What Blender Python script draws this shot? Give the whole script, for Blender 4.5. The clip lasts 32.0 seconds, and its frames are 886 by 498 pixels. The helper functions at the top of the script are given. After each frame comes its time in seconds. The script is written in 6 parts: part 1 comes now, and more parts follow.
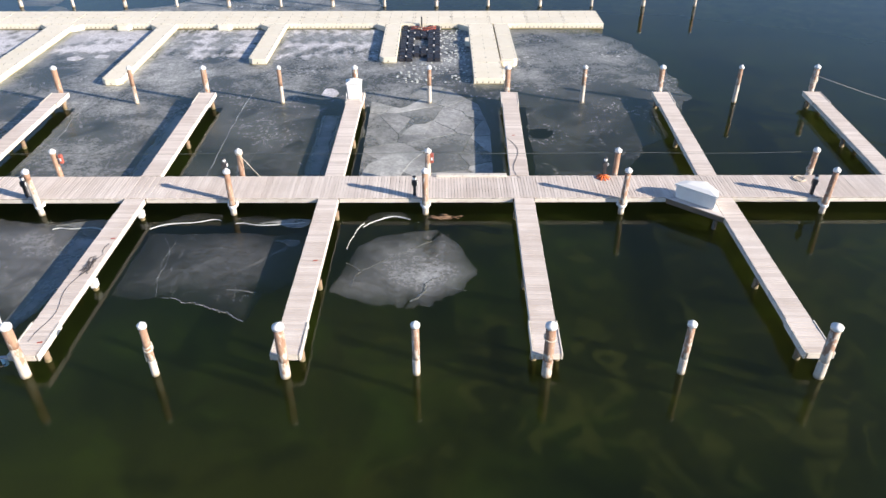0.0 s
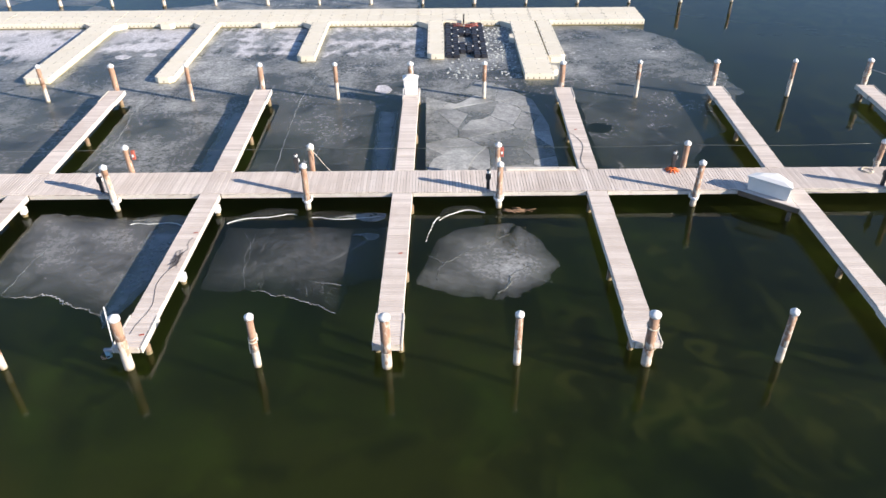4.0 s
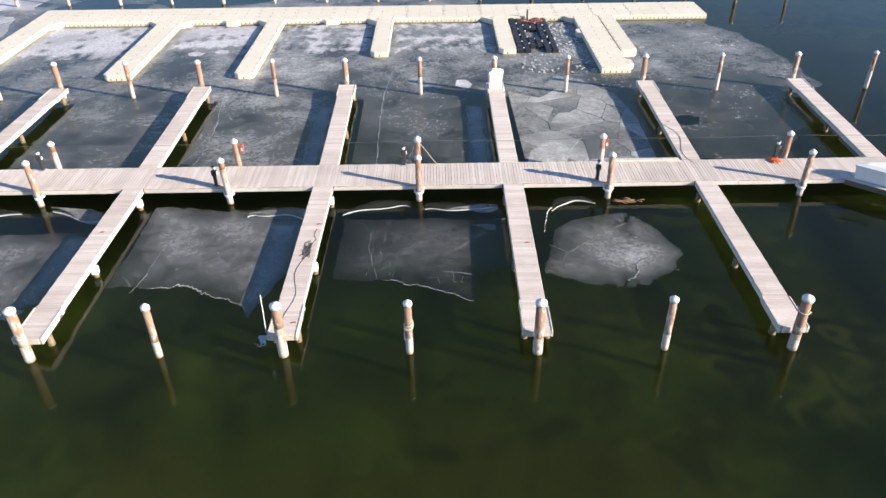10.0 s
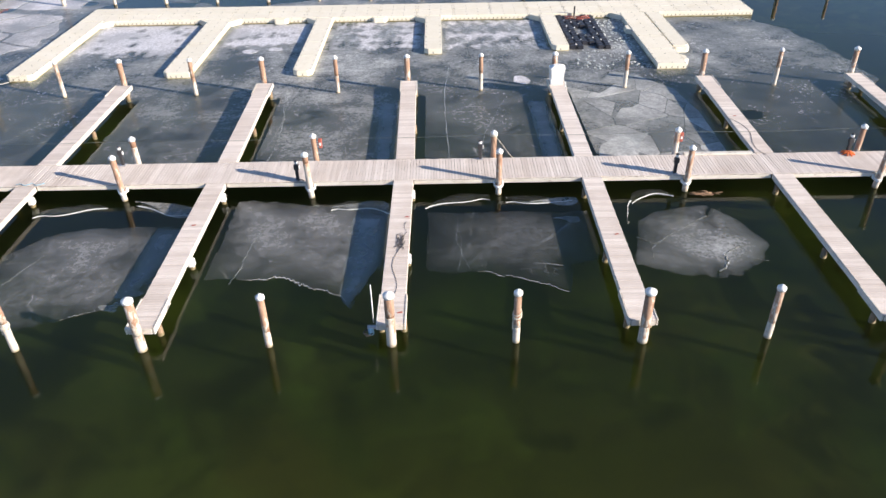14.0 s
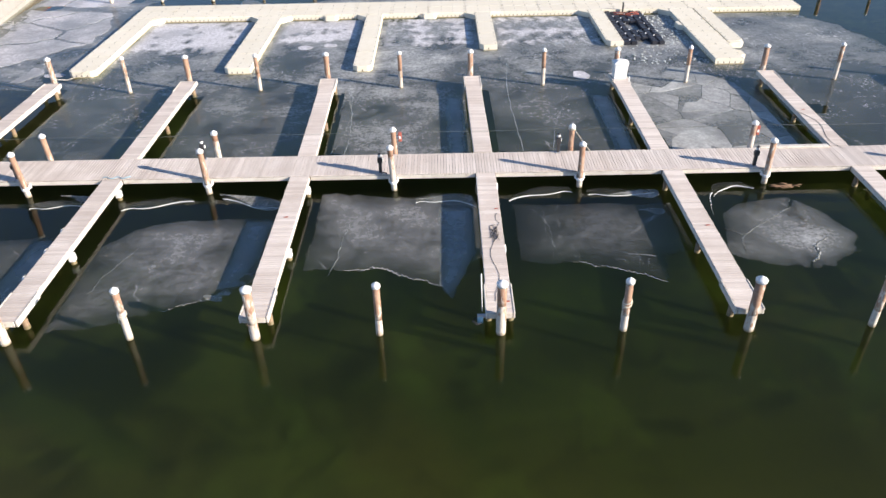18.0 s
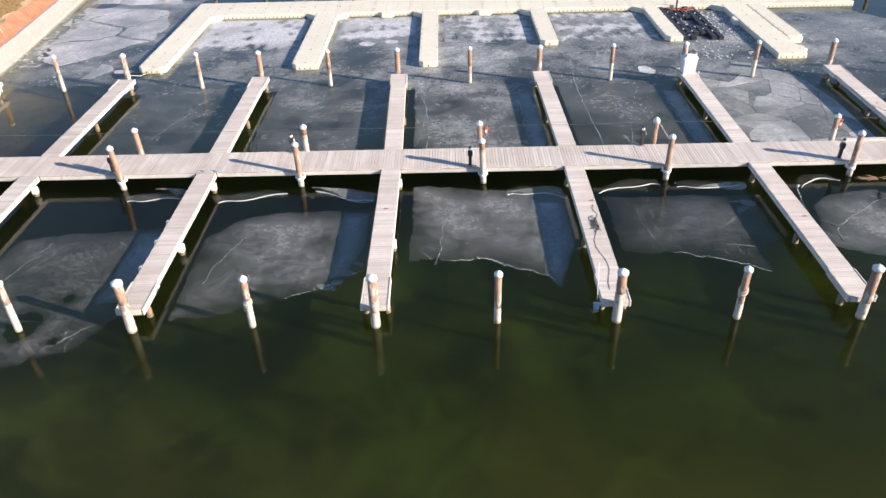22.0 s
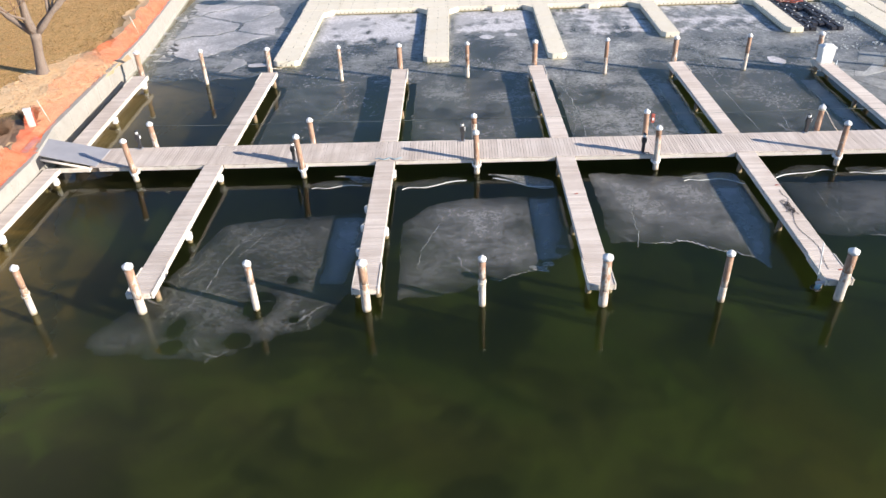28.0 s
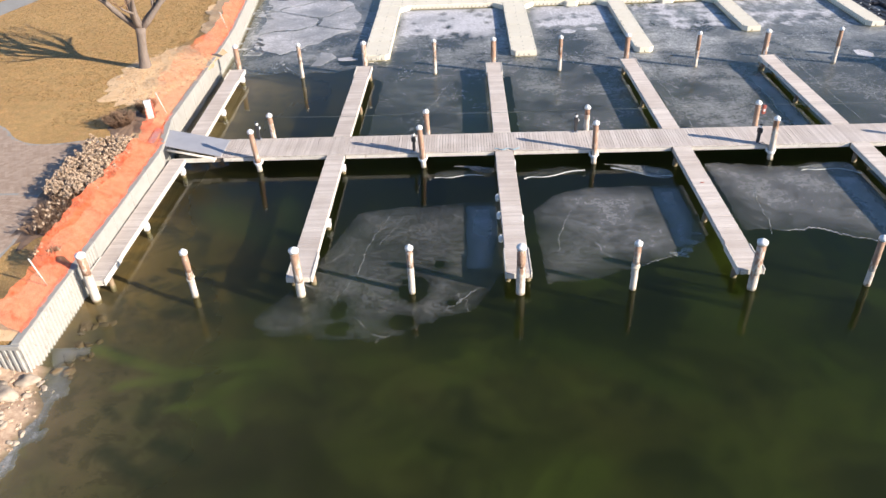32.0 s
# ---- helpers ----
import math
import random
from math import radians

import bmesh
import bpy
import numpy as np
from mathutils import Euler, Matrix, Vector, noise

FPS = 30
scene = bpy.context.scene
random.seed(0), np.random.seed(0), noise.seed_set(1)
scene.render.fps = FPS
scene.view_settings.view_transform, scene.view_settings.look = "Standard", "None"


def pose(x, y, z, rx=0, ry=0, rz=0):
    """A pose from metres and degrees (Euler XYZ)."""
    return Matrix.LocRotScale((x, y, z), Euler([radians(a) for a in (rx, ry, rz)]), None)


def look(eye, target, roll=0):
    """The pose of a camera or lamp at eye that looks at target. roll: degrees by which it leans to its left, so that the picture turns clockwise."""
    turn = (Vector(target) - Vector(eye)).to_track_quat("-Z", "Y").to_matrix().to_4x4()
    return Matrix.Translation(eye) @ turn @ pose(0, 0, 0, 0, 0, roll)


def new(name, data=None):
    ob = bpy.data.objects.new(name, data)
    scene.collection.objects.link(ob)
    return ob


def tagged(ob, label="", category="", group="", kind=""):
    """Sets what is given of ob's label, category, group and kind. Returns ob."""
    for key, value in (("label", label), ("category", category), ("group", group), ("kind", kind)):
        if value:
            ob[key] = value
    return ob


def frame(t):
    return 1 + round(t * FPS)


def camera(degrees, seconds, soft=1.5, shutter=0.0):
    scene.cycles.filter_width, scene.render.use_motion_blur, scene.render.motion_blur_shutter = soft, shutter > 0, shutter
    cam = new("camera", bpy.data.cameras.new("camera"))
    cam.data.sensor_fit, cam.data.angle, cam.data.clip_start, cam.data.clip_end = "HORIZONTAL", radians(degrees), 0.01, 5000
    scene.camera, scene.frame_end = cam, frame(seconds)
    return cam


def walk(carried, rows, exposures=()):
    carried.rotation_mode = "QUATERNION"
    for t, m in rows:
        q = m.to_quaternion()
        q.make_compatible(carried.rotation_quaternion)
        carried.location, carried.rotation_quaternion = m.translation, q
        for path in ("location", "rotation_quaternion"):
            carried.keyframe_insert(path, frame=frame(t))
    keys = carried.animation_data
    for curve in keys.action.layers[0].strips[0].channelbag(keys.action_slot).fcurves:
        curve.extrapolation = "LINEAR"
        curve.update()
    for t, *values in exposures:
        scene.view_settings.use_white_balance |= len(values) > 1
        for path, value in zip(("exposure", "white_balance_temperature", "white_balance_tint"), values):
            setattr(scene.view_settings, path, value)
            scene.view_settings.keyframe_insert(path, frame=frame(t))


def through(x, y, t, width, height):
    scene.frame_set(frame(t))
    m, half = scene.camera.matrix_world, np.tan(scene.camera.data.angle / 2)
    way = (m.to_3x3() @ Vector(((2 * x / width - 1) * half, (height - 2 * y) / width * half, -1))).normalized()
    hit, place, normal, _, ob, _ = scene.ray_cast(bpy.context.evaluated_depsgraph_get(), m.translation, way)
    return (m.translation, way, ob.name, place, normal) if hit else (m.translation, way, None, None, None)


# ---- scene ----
cam = camera(62.9, 32.0)
PATH = [
    (0, (14.178, -29.605, 17.473), (14.186, -27.94, 16.365), -0.0),
    (1.5, (12.795, -29.71, 17.418), (12.807, -28.045, 16.309), -0.0),
    (3, (11.570, -29.857, 17.351), (11.579, -28.192, 16.244), -0.2),
    (6, (8.936, -30.047, 17.259), (8.946, -28.381, 16.152), -0.5),
    (7.5, (7.637, -30.174, 17.267), (7.648, -28.51, 16.158), -0.5),
    (9, (6.347, -30.321, 17.195), (6.356, -28.656, 16.088), -0.7),
    (11, (4.564, -30.531, 17.203), (4.572, -28.866, 16.095), -0.7),
    (13, (2.700, -30.725, 17.125), (2.705, -29.059, 16.019), -0.9),
    (14.5, (1.320, -30.935, 17.155), (1.320, -29.27, 16.047), -1.0),
    (16.5, (-0.628, -31.141, 17.141), (-0.629, -29.477, 16.032), -1.0),
    (19, (-3.011, -31.481, 17.098), (-3.020, -29.816, 15.99), -1.3),
    (21, (-5.043, -31.821, 17.228), (-5.059, -30.159, 16.116), -1.4),
    (23, (-7.443, -32.055, 17.197), (-7.464, -30.392, 16.085), -1.5),
    (25, (-10.099, -32.473, 17.318), (-10.135, -30.813, 16.202), -1.8),
    (28, (-14.287, -33.071, 17.379), (-14.340, -31.411, 16.264), -2.2),
    (30, (-17.101, -33.534, 17.453), (-17.168, -31.875, 16.337), -2.4),
    (32, (-19.994, -34.128, 17.627), (-20.066, -32.472, 16.508), -2.5),
]
walk(cam, [(t, look(eye, target, roll)) for t, eye, target, roll in PATH], [(0, 0.96, 6880, 11.5), (32, 0.96, 6880, 11.5)])

# ---- world, sun ----
SUN = Vector((0.858, -0.357, 0.371)).normalized()
world = bpy.data.worlds.new("sky")
scene.world = world
world.use_nodes = True
wn = world.node_tree.nodes
sky = wn.new("ShaderNodeTexSky")
sky.sky_type, sky.sun_disc = "NISHITA", False
sky.sun_elevation, sky.sun_rotation = radians(21.8), radians(112.6)
sky.air_density, sky.dust_density, sky.ozone_density = 0.8, 0.1, 4.0
wn["Background"].inputs["Strength"].default_value = 0.1
world.node_tree.links.new(sky.outputs[0], wn["Background"].inputs["Color"])
sun = new("sun", bpy.data.lights.new("sun", "SUN"))
sun.data.energy, sun.data.angle, sun.data.color = 5.0, radians(0.6), (1.0, 0.925, 0.82)
sun.matrix_world = look(SUN * 90, (0, 0, 0))


# ---- materials ----
class Mat:
    """A node material with short calls."""

    def __init__(self, name):
        self.m = bpy.data.materials.new(name)
        self.m.use_nodes = True
        self.t = self.m.node_tree
        self.b = self.t.nodes["Principled BSDF"]
        self.out = self.t.nodes["Material Output"]

    def n(self, kind, **values):
        node = self.t.nodes.new("ShaderNode" + kind)
        for k, v in values.items():
            node.inputs[k].default_value = v
        return node

    def link(self, a, b):
        self.t.links.new(a, b)

    def place(self, stretch=(1, 1, 1), local=False):
        if local:
            src = self.n("TexCoord").outputs["Object"]
        else:
            src = self.n("NewGeometry").outputs["Position"]
        mp = self.n("Mapping")
        mp.inputs["Scale"].default_value = stretch
        self.link(src, mp.inputs["Vector"])
        return mp.outputs[0]

    def noise(self, at, scale, detail=4, rough=0.6, warp=0.0):
        k = self.n("TexNoise", Scale=scale, Detail=detail, Roughness=rough, Distortion=warp)
        self.link(at, k.inputs["Vector"])
        return k.outputs["Fac"]

    def ramp(self, fac, lo, hi, a=0.0, b=1.0):
        k = self.n("MapRange")
        k.inputs[1].default_value, k.inputs[2].default_value = lo, hi
        k.inputs[3].default_value, k.inputs[4].default_value = a, b
        self.link(fac, k.inputs[0])
        return k.outputs[0]

    def mix(self, fac, a, b, mode="MIX"):
        k = self.t.nodes.new("ShaderNodeMix")
        k.data_type, k.blend_type = "RGBA", mode
        for socket, v in ((k.inputs[0], fac), (k.inputs[6], a), (k.inputs[7], b)):
            if isinstance(v, (int, float)):
                socket.default_value = v
            elif isinstance(v, tuple):
                socket.default_value = (*v, 1)
            else:
                self.link(v, socket)
        return k.outputs[2]

    def calc(self, op, a, b=0.0):
        k = self.n("Math")
        k.operation = op
        for socket, v in zip(k.inputs, (a, b)):
            if isinstance(v, (int, float)):
                socket.default_value = v
            else:
                self.link(v, socket)
        return k.outputs[0]

    def bump(self, height, strength, distance=0.01):
        k = self.n("Bump", Strength=strength, Distance=distance)
        self.link(height, k.inputs["Height"])
        return k.outputs[0]

    def done(self, color=None, rough=0.6, metal=0.0, normal=None):
        if color is not None:
            self.link(color, self.b.inputs["Base Color"])
        if isinstance(rough, (int, float)):
            self.b.inputs["Roughness"].default_value = rough
        else:
            self.link(rough, self.b.inputs["Roughness"])
        self.b.inputs["Metallic"].default_value = metal
        if normal is not None:
            self.link(normal, self.b.inputs["Normal"])
        return self.m


def plain(name, a, b, scale=3.0, rough=0.6, metal=0.0, bump=0.25, stretch=(1, 1, 1), vary=0.0, spots=None, fine=60.0):
    """Two colours in large stains, fine grain, relief, and a shade of its own for each object."""
    k = Mat(name)
    at = k.place(stretch)
    big, small = k.noise(at, scale, 5, 0.65, 0.3), k.noise(at, fine, 3)
    col = k.mix(k.ramp(big, 0.3, 0.7), a, b)
    col = k.mix(k.ramp(small, 0.25, 0.75, 0.0, 0.35), col, tuple(c * 0.55 for c in a))
    if spots:
        col = k.mix(k.ramp(k.noise(at, scale * 4.0, 6, 0.7), 0.57, 0.68), col, spots)
    if vary:
        rnd = k.n("ObjectInfo").outputs["Random"]
        col = k.mix(1.0, col, k.mix(rnd, (1 - vary,) * 3, (1 + vary * 0.6, 1 + vary * 0.55, 1 + vary * 0.5)), "MULTIPLY")
    return k.done(col, rough, metal, k.bump(small, bump, 0.004))


def island(name, a, b, rough=0.8, bump=0.3):
    """A shade of its own for each loose piece of a mesh."""
    k = Mat(name)
    at = k.place()
    rnd = k.n("NewGeometry").outputs["Random Per Island"]
    col = k.mix(rnd, a, b)
    col = k.mix(k.ramp(k.noise(at, 25, 4), 0.3, 0.75, 0, 0.4), col, tuple(c * 0.5 for c in a))
    return k.done(col, rough, 0, k.bump(k.noise(at, 90, 3), bump, 0.004))


def deck_material(name, stretch):
    k = Mat(name)
    at = k.place(stretch)
    stain, grain = k.noise(k.place(), 0.55, 4, 0.6), k.noise(at, 34, 5, 0.7)
    rnd = k.n("ObjectInfo").outputs["Random"]
    col = k.mix(rnd, (0.61, 0.54, 0.5), (0.8, 0.725, 0.675))
    col = k.mix(k.ramp(stain, 0.35, 0.7, 0, 0.5), col, (0.54, 0.44, 0.375))
    col = k.mix(k.ramp(grain, 0.4, 0.72, 0, 0.45), col, (0.36, 0.3, 0.27))
    col = k.mix(k.ramp(k.noise(k.place(), 2.6, 6, 0.75), 0.6, 0.75, 0, 0.5), col, (0.66, 0.62, 0.58))
    sep = k.n("SeparateXYZ")
    k.link(k.n("NewGeometry").outputs["Position"], sep.inputs[0])
    worn = k.calc("ADD", k.ramp(sep.outputs[0], -6.0, -26.0, 0.0, 0.45), k.ramp(stain, 0.4, 0.6, -0.1, 0.1))
    col = k.mix(worn, col, k.mix(1.0, col, (0.72, 0.71, 0.7), "MULTIPLY"))
    return k.done(col, 0.75, 0, k.bump(grain, 0.4, 0.004))


M = {}
M["deck_cross"] = deck_material("weathered_planks_main", (6, 0.5, 1))
M["deck_long"] = deck_material("weathered_planks_finger", (0.5, 6, 1))
M["fascia"] = plain("bleached_board", (0.74, 0.70, 0.64), (0.58, 0.53, 0.47), 1.2, 0.7, vary=0.12, spots=(0.36, 0.3, 0.25))
M["beam"] = plain("dark_timber", (0.13, 0.10, 0.075), (0.2, 0.16, 0.12), 2, 0.85)
M["rust"] = None
M["sleeve"] = None
M["stub"] = plain("brown_weathered_post", (0.3, 0.21, 0.13), (0.2, 0.13, 0.08), 4, 0.75)
M["wet"] = plain("wet_algae_post", (0.2, 0.15, 0.07), (0.14, 0.11, 0.05), 4, 0.6)
M["sunken"] = plain("algae_pile", (0.22, 0.15, 0.06), (0.13, 0.085, 0.035), 4, 0.6)
M["sunken_dark"] = plain("blackened_pile_foot", (0.05, 0.045, 0.03), (0.035, 0.03, 0.02), 4, 0.7)
M["white"] = plain("white_plastic", (0.88, 0.88, 0.88), (0.82, 0.82, 0.81), 3, 0.45, bump=0.08)
M["cap"] = plain("white_cap", (0.84, 0.84, 0.85), (0.72, 0.72, 0.72), 5, 0.5, bump=0.08)
M["black"] = plain("black_plastic", (0.03, 0.03, 0.034), (0.05, 0.05, 0.055), 5, 0.4, bump=0.1)
M["cube"] = plain("dark_float_cube", (0.022, 0.023, 0.032), (0.05, 0.052, 0.068), 3, 0.45, vary=0.3, bump=0.15)
M["beige"] = plain("beige_float", (0.86, 0.8, 0.68), (0.79, 0.72, 0.58), 0.9, 0.6, vary=0.05, bump=0.12, spots=(0.7, 0.63, 0.5))
M["scum"] = plain("stained_waterline", (0.33, 0.27, 0.13), (0.45, 0.38, 0.22), 2, 0.7)
M["steel"] = plain("galvanised_plate", (0.5, 0.5, 0.53), (0.42, 0.42, 0.46), 1.5, 0.45, 0.35, bump=0.1)
M["dark"] = plain("dark_pocket", (0.05, 0.045, 0.035), (0.08, 0.07, 0.05), 5, 0.8)
M["red"] = plain("red_paint", (0.44, 0.11, 0.075), (0.34, 0.08, 0.06), 5, 0.5)
M["orange"] = plain("orange_cloth", (0.85, 0.18, 0.04), (0.7, 0.13, 0.04), 8, 0.8)
M["rope"] = plain("pale_rope", (0.72, 0.66, 0.55), (0.55, 0.48, 0.38), 12, 0.9)
M["cord"] = plain("dark_cord", (0.045, 0.04, 0.04), (0.07, 0.06, 0.06), 12, 0.7)
M["hose"] = plain("blue_hose", (0.2, 0.38, 0.52), (0.3, 0.5, 0.6), 12, 0.5)
M["wire"] = plain("grey_wire", (0.2, 0.22, 0.2), (0.13, 0.15, 0.14), 9, 0.5, 0.3)
M["wall"] = plain("pale_sheet_piling", (0.45, 0.435, 0.41), (0.37, 0.355, 0.33), 1.4, 0.7, vary=0.06, spots=(0.28, 0.23, 0.19))
M["concrete"] = plain("pale_concrete", (0.38, 0.365, 0.34), (0.31, 0.295, 0.27), 1.6, 0.85, spots=(0.28, 0.25, 0.22))
M["bark"] = plain("grey_bark", (0.16, 0.12, 0.1), (0.27, 0.22, 0.185), 5, 0.9, stretch=(3, 3, 0.5), bump=0.9, fine=18)
M["twig"] = plain("brown_twig", (0.21, 0.125, 0.08), (0.31, 0.2, 0.13), 9, 0.9)
M["mulch"] = plain("bark_mulch", (0.9, 0.63, 0.37), (0.72, 0.46, 0.25), 1.6, 0.95, bump=0.6, spots=(0.24, 0.13, 0.08), fine=14)
M["soil"] = plain("dark_soil", (0.2, 0.13, 0.09), (0.34, 0.22, 0.15), 1.5, 0.95, bump=0.9, fine=20)
M["rock"] = plain("pale_boulder", (0.47, 0.39, 0.31), (0.3, 0.24, 0.19), 2.2, 0.85, vary=0.2, bump=0.6, fine=25)
M["straw"] = island("dry_grass", (0.17, 0.1, 0.035), (0.36, 0.23, 0.085))
M["chip"] = island("pale_wood_chip", (0.7, 0.45, 0.25), (0.95, 0.74, 0.48))
M["wet_rock"] = plain("brown_wet_stone", (0.2, 0.13, 0.07), (0.11, 0.08, 0.04), 2.2, 0.7, vary=0.3, bump=0.6, fine=25)
M["bloom"] = island("dry_flower_head", (0.4, 0.28, 0.19), (0.7, 0.53, 0.39))
M["paver"] = island("clay_paver", (0.37, 0.265, 0.2), (0.49, 0.37, 0.29))
M["frost"] = plain("white_ice_ridge", (0.62, 0.64, 0.62), (0.42, 0.45, 0.45), 2.5, 0.6, bump=0.5)


def make_lawn():
    k = Mat("dormant_lawn")
    at = k.place()
    big, mid, fine = k.noise(at, 0.22, 4), k.noise(at, 1.3, 6, 0.75), k.noise(at, 11, 6, 0.8)
    col = k.mix(k.ramp(big, 0.35, 0.68), (0.7, 0.395, 0.145), (0.58, 0.3, 0.1))
    col = k.mix(k.ramp(mid, 0.4, 0.66, 0, 0.8), col, (0.4, 0.27, 0.09))
    col = k.mix(k.ramp(k.noise(at, 3.2, 8, 0.8), 0.46, 0.6, 0, 0.6), col, (0.3, 0.18, 0.06))
    col = k.mix(k.ramp(fine, 0.42, 0.62, 0, 0.8), col, (0.24, 0.135, 0.048))
    col = k.mix(k.ramp(k.noise(at, 23, 4, 0.7), 0.52, 0.68, 0, 0.7), col, (0.78, 0.58, 0.3))
    return k.done(col, 0.95, 0, k.bump(fine, 1.0, 0.03))


def make_bed():
    """Lake bed: olive silt, painted darker eastward for light lost in depth, bright algae, dark weed with painted
    shade, brown shallows.
    """
    k = Mat("lake_bed")
    at = k.place()
    big, mid, fine = k.noise(at, 0.075, 3, 0.5, 0.3), k.noise(at, 0.3, 7, 0.62, 0.8), k.noise(at, 4.0, 6, 0.75)
    col = k.mix(k.ramp(big, 0.38, 0.62), (0.46, 0.36, 0.075), (0.25, 0.3, 0.055))
    col = k.mix(k.ramp(mid, 0.48, 0.64, 0, 0.9), col, (0.55, 0.64, 0.09))
    col = k.mix(k.ramp(k.noise(at, 0.13, 5, 0.6, 0.8), 0.52, 0.64, 0, 0.8), col, (0.075, 0.095, 0.03))
    col = k.mix(k.ramp(k.noise(at, 0.75, 8, 0.68, 0.6), 0.52, 0.6, 0, 0.6), col, (0.07, 0.08, 0.025))
    col = k.mix(k.ramp(k.noise(at, 0.4, 9, 0.66, 0.5), 0.54, 0.62, 0, 0.4), col, (0.1, 0.12, 0.03))
    col = k.mix(k.ramp(fine, 0.4, 0.75, 0, 0.4), col, (0.08, 0.08, 0.03))
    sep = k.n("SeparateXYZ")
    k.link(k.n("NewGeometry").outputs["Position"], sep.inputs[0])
    # Light lost in deeper water, painted as a bed darkening towards the east.
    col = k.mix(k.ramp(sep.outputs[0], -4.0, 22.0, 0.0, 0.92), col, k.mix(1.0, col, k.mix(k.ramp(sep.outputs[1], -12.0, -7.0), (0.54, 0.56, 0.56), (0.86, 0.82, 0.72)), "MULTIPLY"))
    col = k.mix(1.0, col, (0.4, 0.43, 0.6), "MULTIPLY")
    pale = k.calc("MULTIPLY", k.ramp(sep.outputs[1], -12.5, -18.5), k.calc("MULTIPLY", k.ramp(sep.outputs[0], -9.0, -3.0), k.ramp(sep.outputs[0], 18.0, 11.0)))
    col = k.mix(pale, col, k.mix(1.0, k.mix(0.35, col, (0.2, 0.17, 0.05)), (1.5, 1.38, 1.0), "MULTIPLY"))
    east = k.ramp(sep.outputs[0], 7.0, 14.0)
    col = k.mix(k.calc("MULTIPLY", east, k.ramp(k.noise(at, 0.34, 9, 0.68, 0.7), 0.52, 0.6, 0, 0.55)), col, (0.025, 0.03, 0.014))
    col = k.mix(k.calc("MULTIPLY", east, k.ramp(k.noise(at, 0.6, 9, 0.68, 0.9), 0.52, 0.62, 0, 0.7)), col, (0.3, 0.25, 0.085))
    off_west = k.calc("MULTIPLY", k.ramp(sep.outputs[1], -12.0, -15.5), k.calc("MULTIPLY", k.ramp(sep.outputs[0], -6.0, -10.0), k.ramp(sep.outputs[0], -27.0, -21.0)))
    col = k.mix(off_west, col, k.mix(1.0, k.mix(0.3, col, (0.17, 0.14, 0.05)), (1.22, 1.16, 1.0), "MULTIPLY"))
    west = k.ramp(sep.outputs[0], -2.0, -10.0)
    col = k.mix(k.calc("MULTIPLY", west, k.ramp(k.noise(at, 0.2, 9, 0.7, 0.4), 0.5, 0.6, 0, 0.8)), col, (0.025, 0.035, 0.014))
    col = k.mix(k.calc("MULTIPLY", west, k.ramp(k.noise(at, 0.28, 9, 0.68, 0.4), 0.5, 0.62, 0, 0.7)), col, (0.25, 0.25, 0.065))
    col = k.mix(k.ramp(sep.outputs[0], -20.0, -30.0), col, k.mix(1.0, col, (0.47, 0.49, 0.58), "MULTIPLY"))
    col = k.mix(k.calc("MULTIPLY", k.ramp(sep.outputs[2], -1.0, -0.3, 0, 1.0), k.ramp(mid, 0.3, 0.6, 1.0, 0.5)), col, (0.165, 0.115, 0.062))
    col = k.mix(k.calc("MULTIPLY", k.ramp(k.noise(at, 0.9, 9, 0.74, 0.5), 0.52, 0.58, 0, 0.7), k.ramp(sep.outputs[2], -1.0, -0.4)), col, (0.07, 0.055, 0.025))
    col = k.mix(k.ramp(sep.outputs[2], -0.02, 0.12), col, k.mix(k.ramp(fine, 0.35, 0.65), (0.5, 0.37, 0.27), (0.25, 0.16, 0.11)))
    col = k.mix(k.calc("MULTIPLY", k.ramp(sep.outputs[0], -25.0, -30.0, 0.0, 0.7), k.ramp(sep.outputs[1], -15.0, -10.0)), col, k.mix(k.ramp(k.noise(at, 0.42, 8, 0.66, 0.6), 0.44, 0.58), (0.29, 0.17, 0.055), (0.06, 0.047, 0.024)))
    col = k.mix(k.calc("MULTIPLY", k.ramp(sep.outputs[0], -30.0, -34.5, 0.0, 0.85), k.ramp(sep.outputs[1], 0.5, 2.5)), col, k.mix(k.ramp(mid, 0.4, 0.6), (0.34, 0.23, 0.13), (0.22, 0.15, 0.085)))
    # Shade under and before the main dock, painted dark into the bed.
    dock_shade = k.calc("MULTIPLY", k.ramp(sep.outputs[1], -5.8, -3.2), k.calc("MULTIPLY", k.ramp(sep.outputs[1], 3.0, 2.0), k.ramp(sep.outputs[0], 13.0, 7.0)))
    col = k.mix(dock_shade, col, k.mix(1.0, col, (0.48, 0.48, 0.55), "MULTIPLY"))
    # The weed layer also paints shade along the dock and one finger's shadow.
    for name, tint, much in (("weed", (0.03, 0.035, 0.015), 0.75), ("algae", (0.16, 0.19, 0.04), 0.55)):
        spread = k.n("Attribute")
        spread.attribute_name = name
        soft = k.calc("ADD", spread.outputs["Fac"], k.calc("MULTIPLY", k.calc("SUBTRACT", k.noise(at, 1.8, 7, 0.7), 0.5), 1.1))
        col = k.mix(k.calc("MULTIPLY", k.ramp(soft, 0.25, 0.8, 0.0, much), k.ramp(spread.outputs["Fac"], 0.0, 0.25)), col, tint)
    return k.done(col, 0.9, 0, k.bump(fine, 0.8, 0.03))


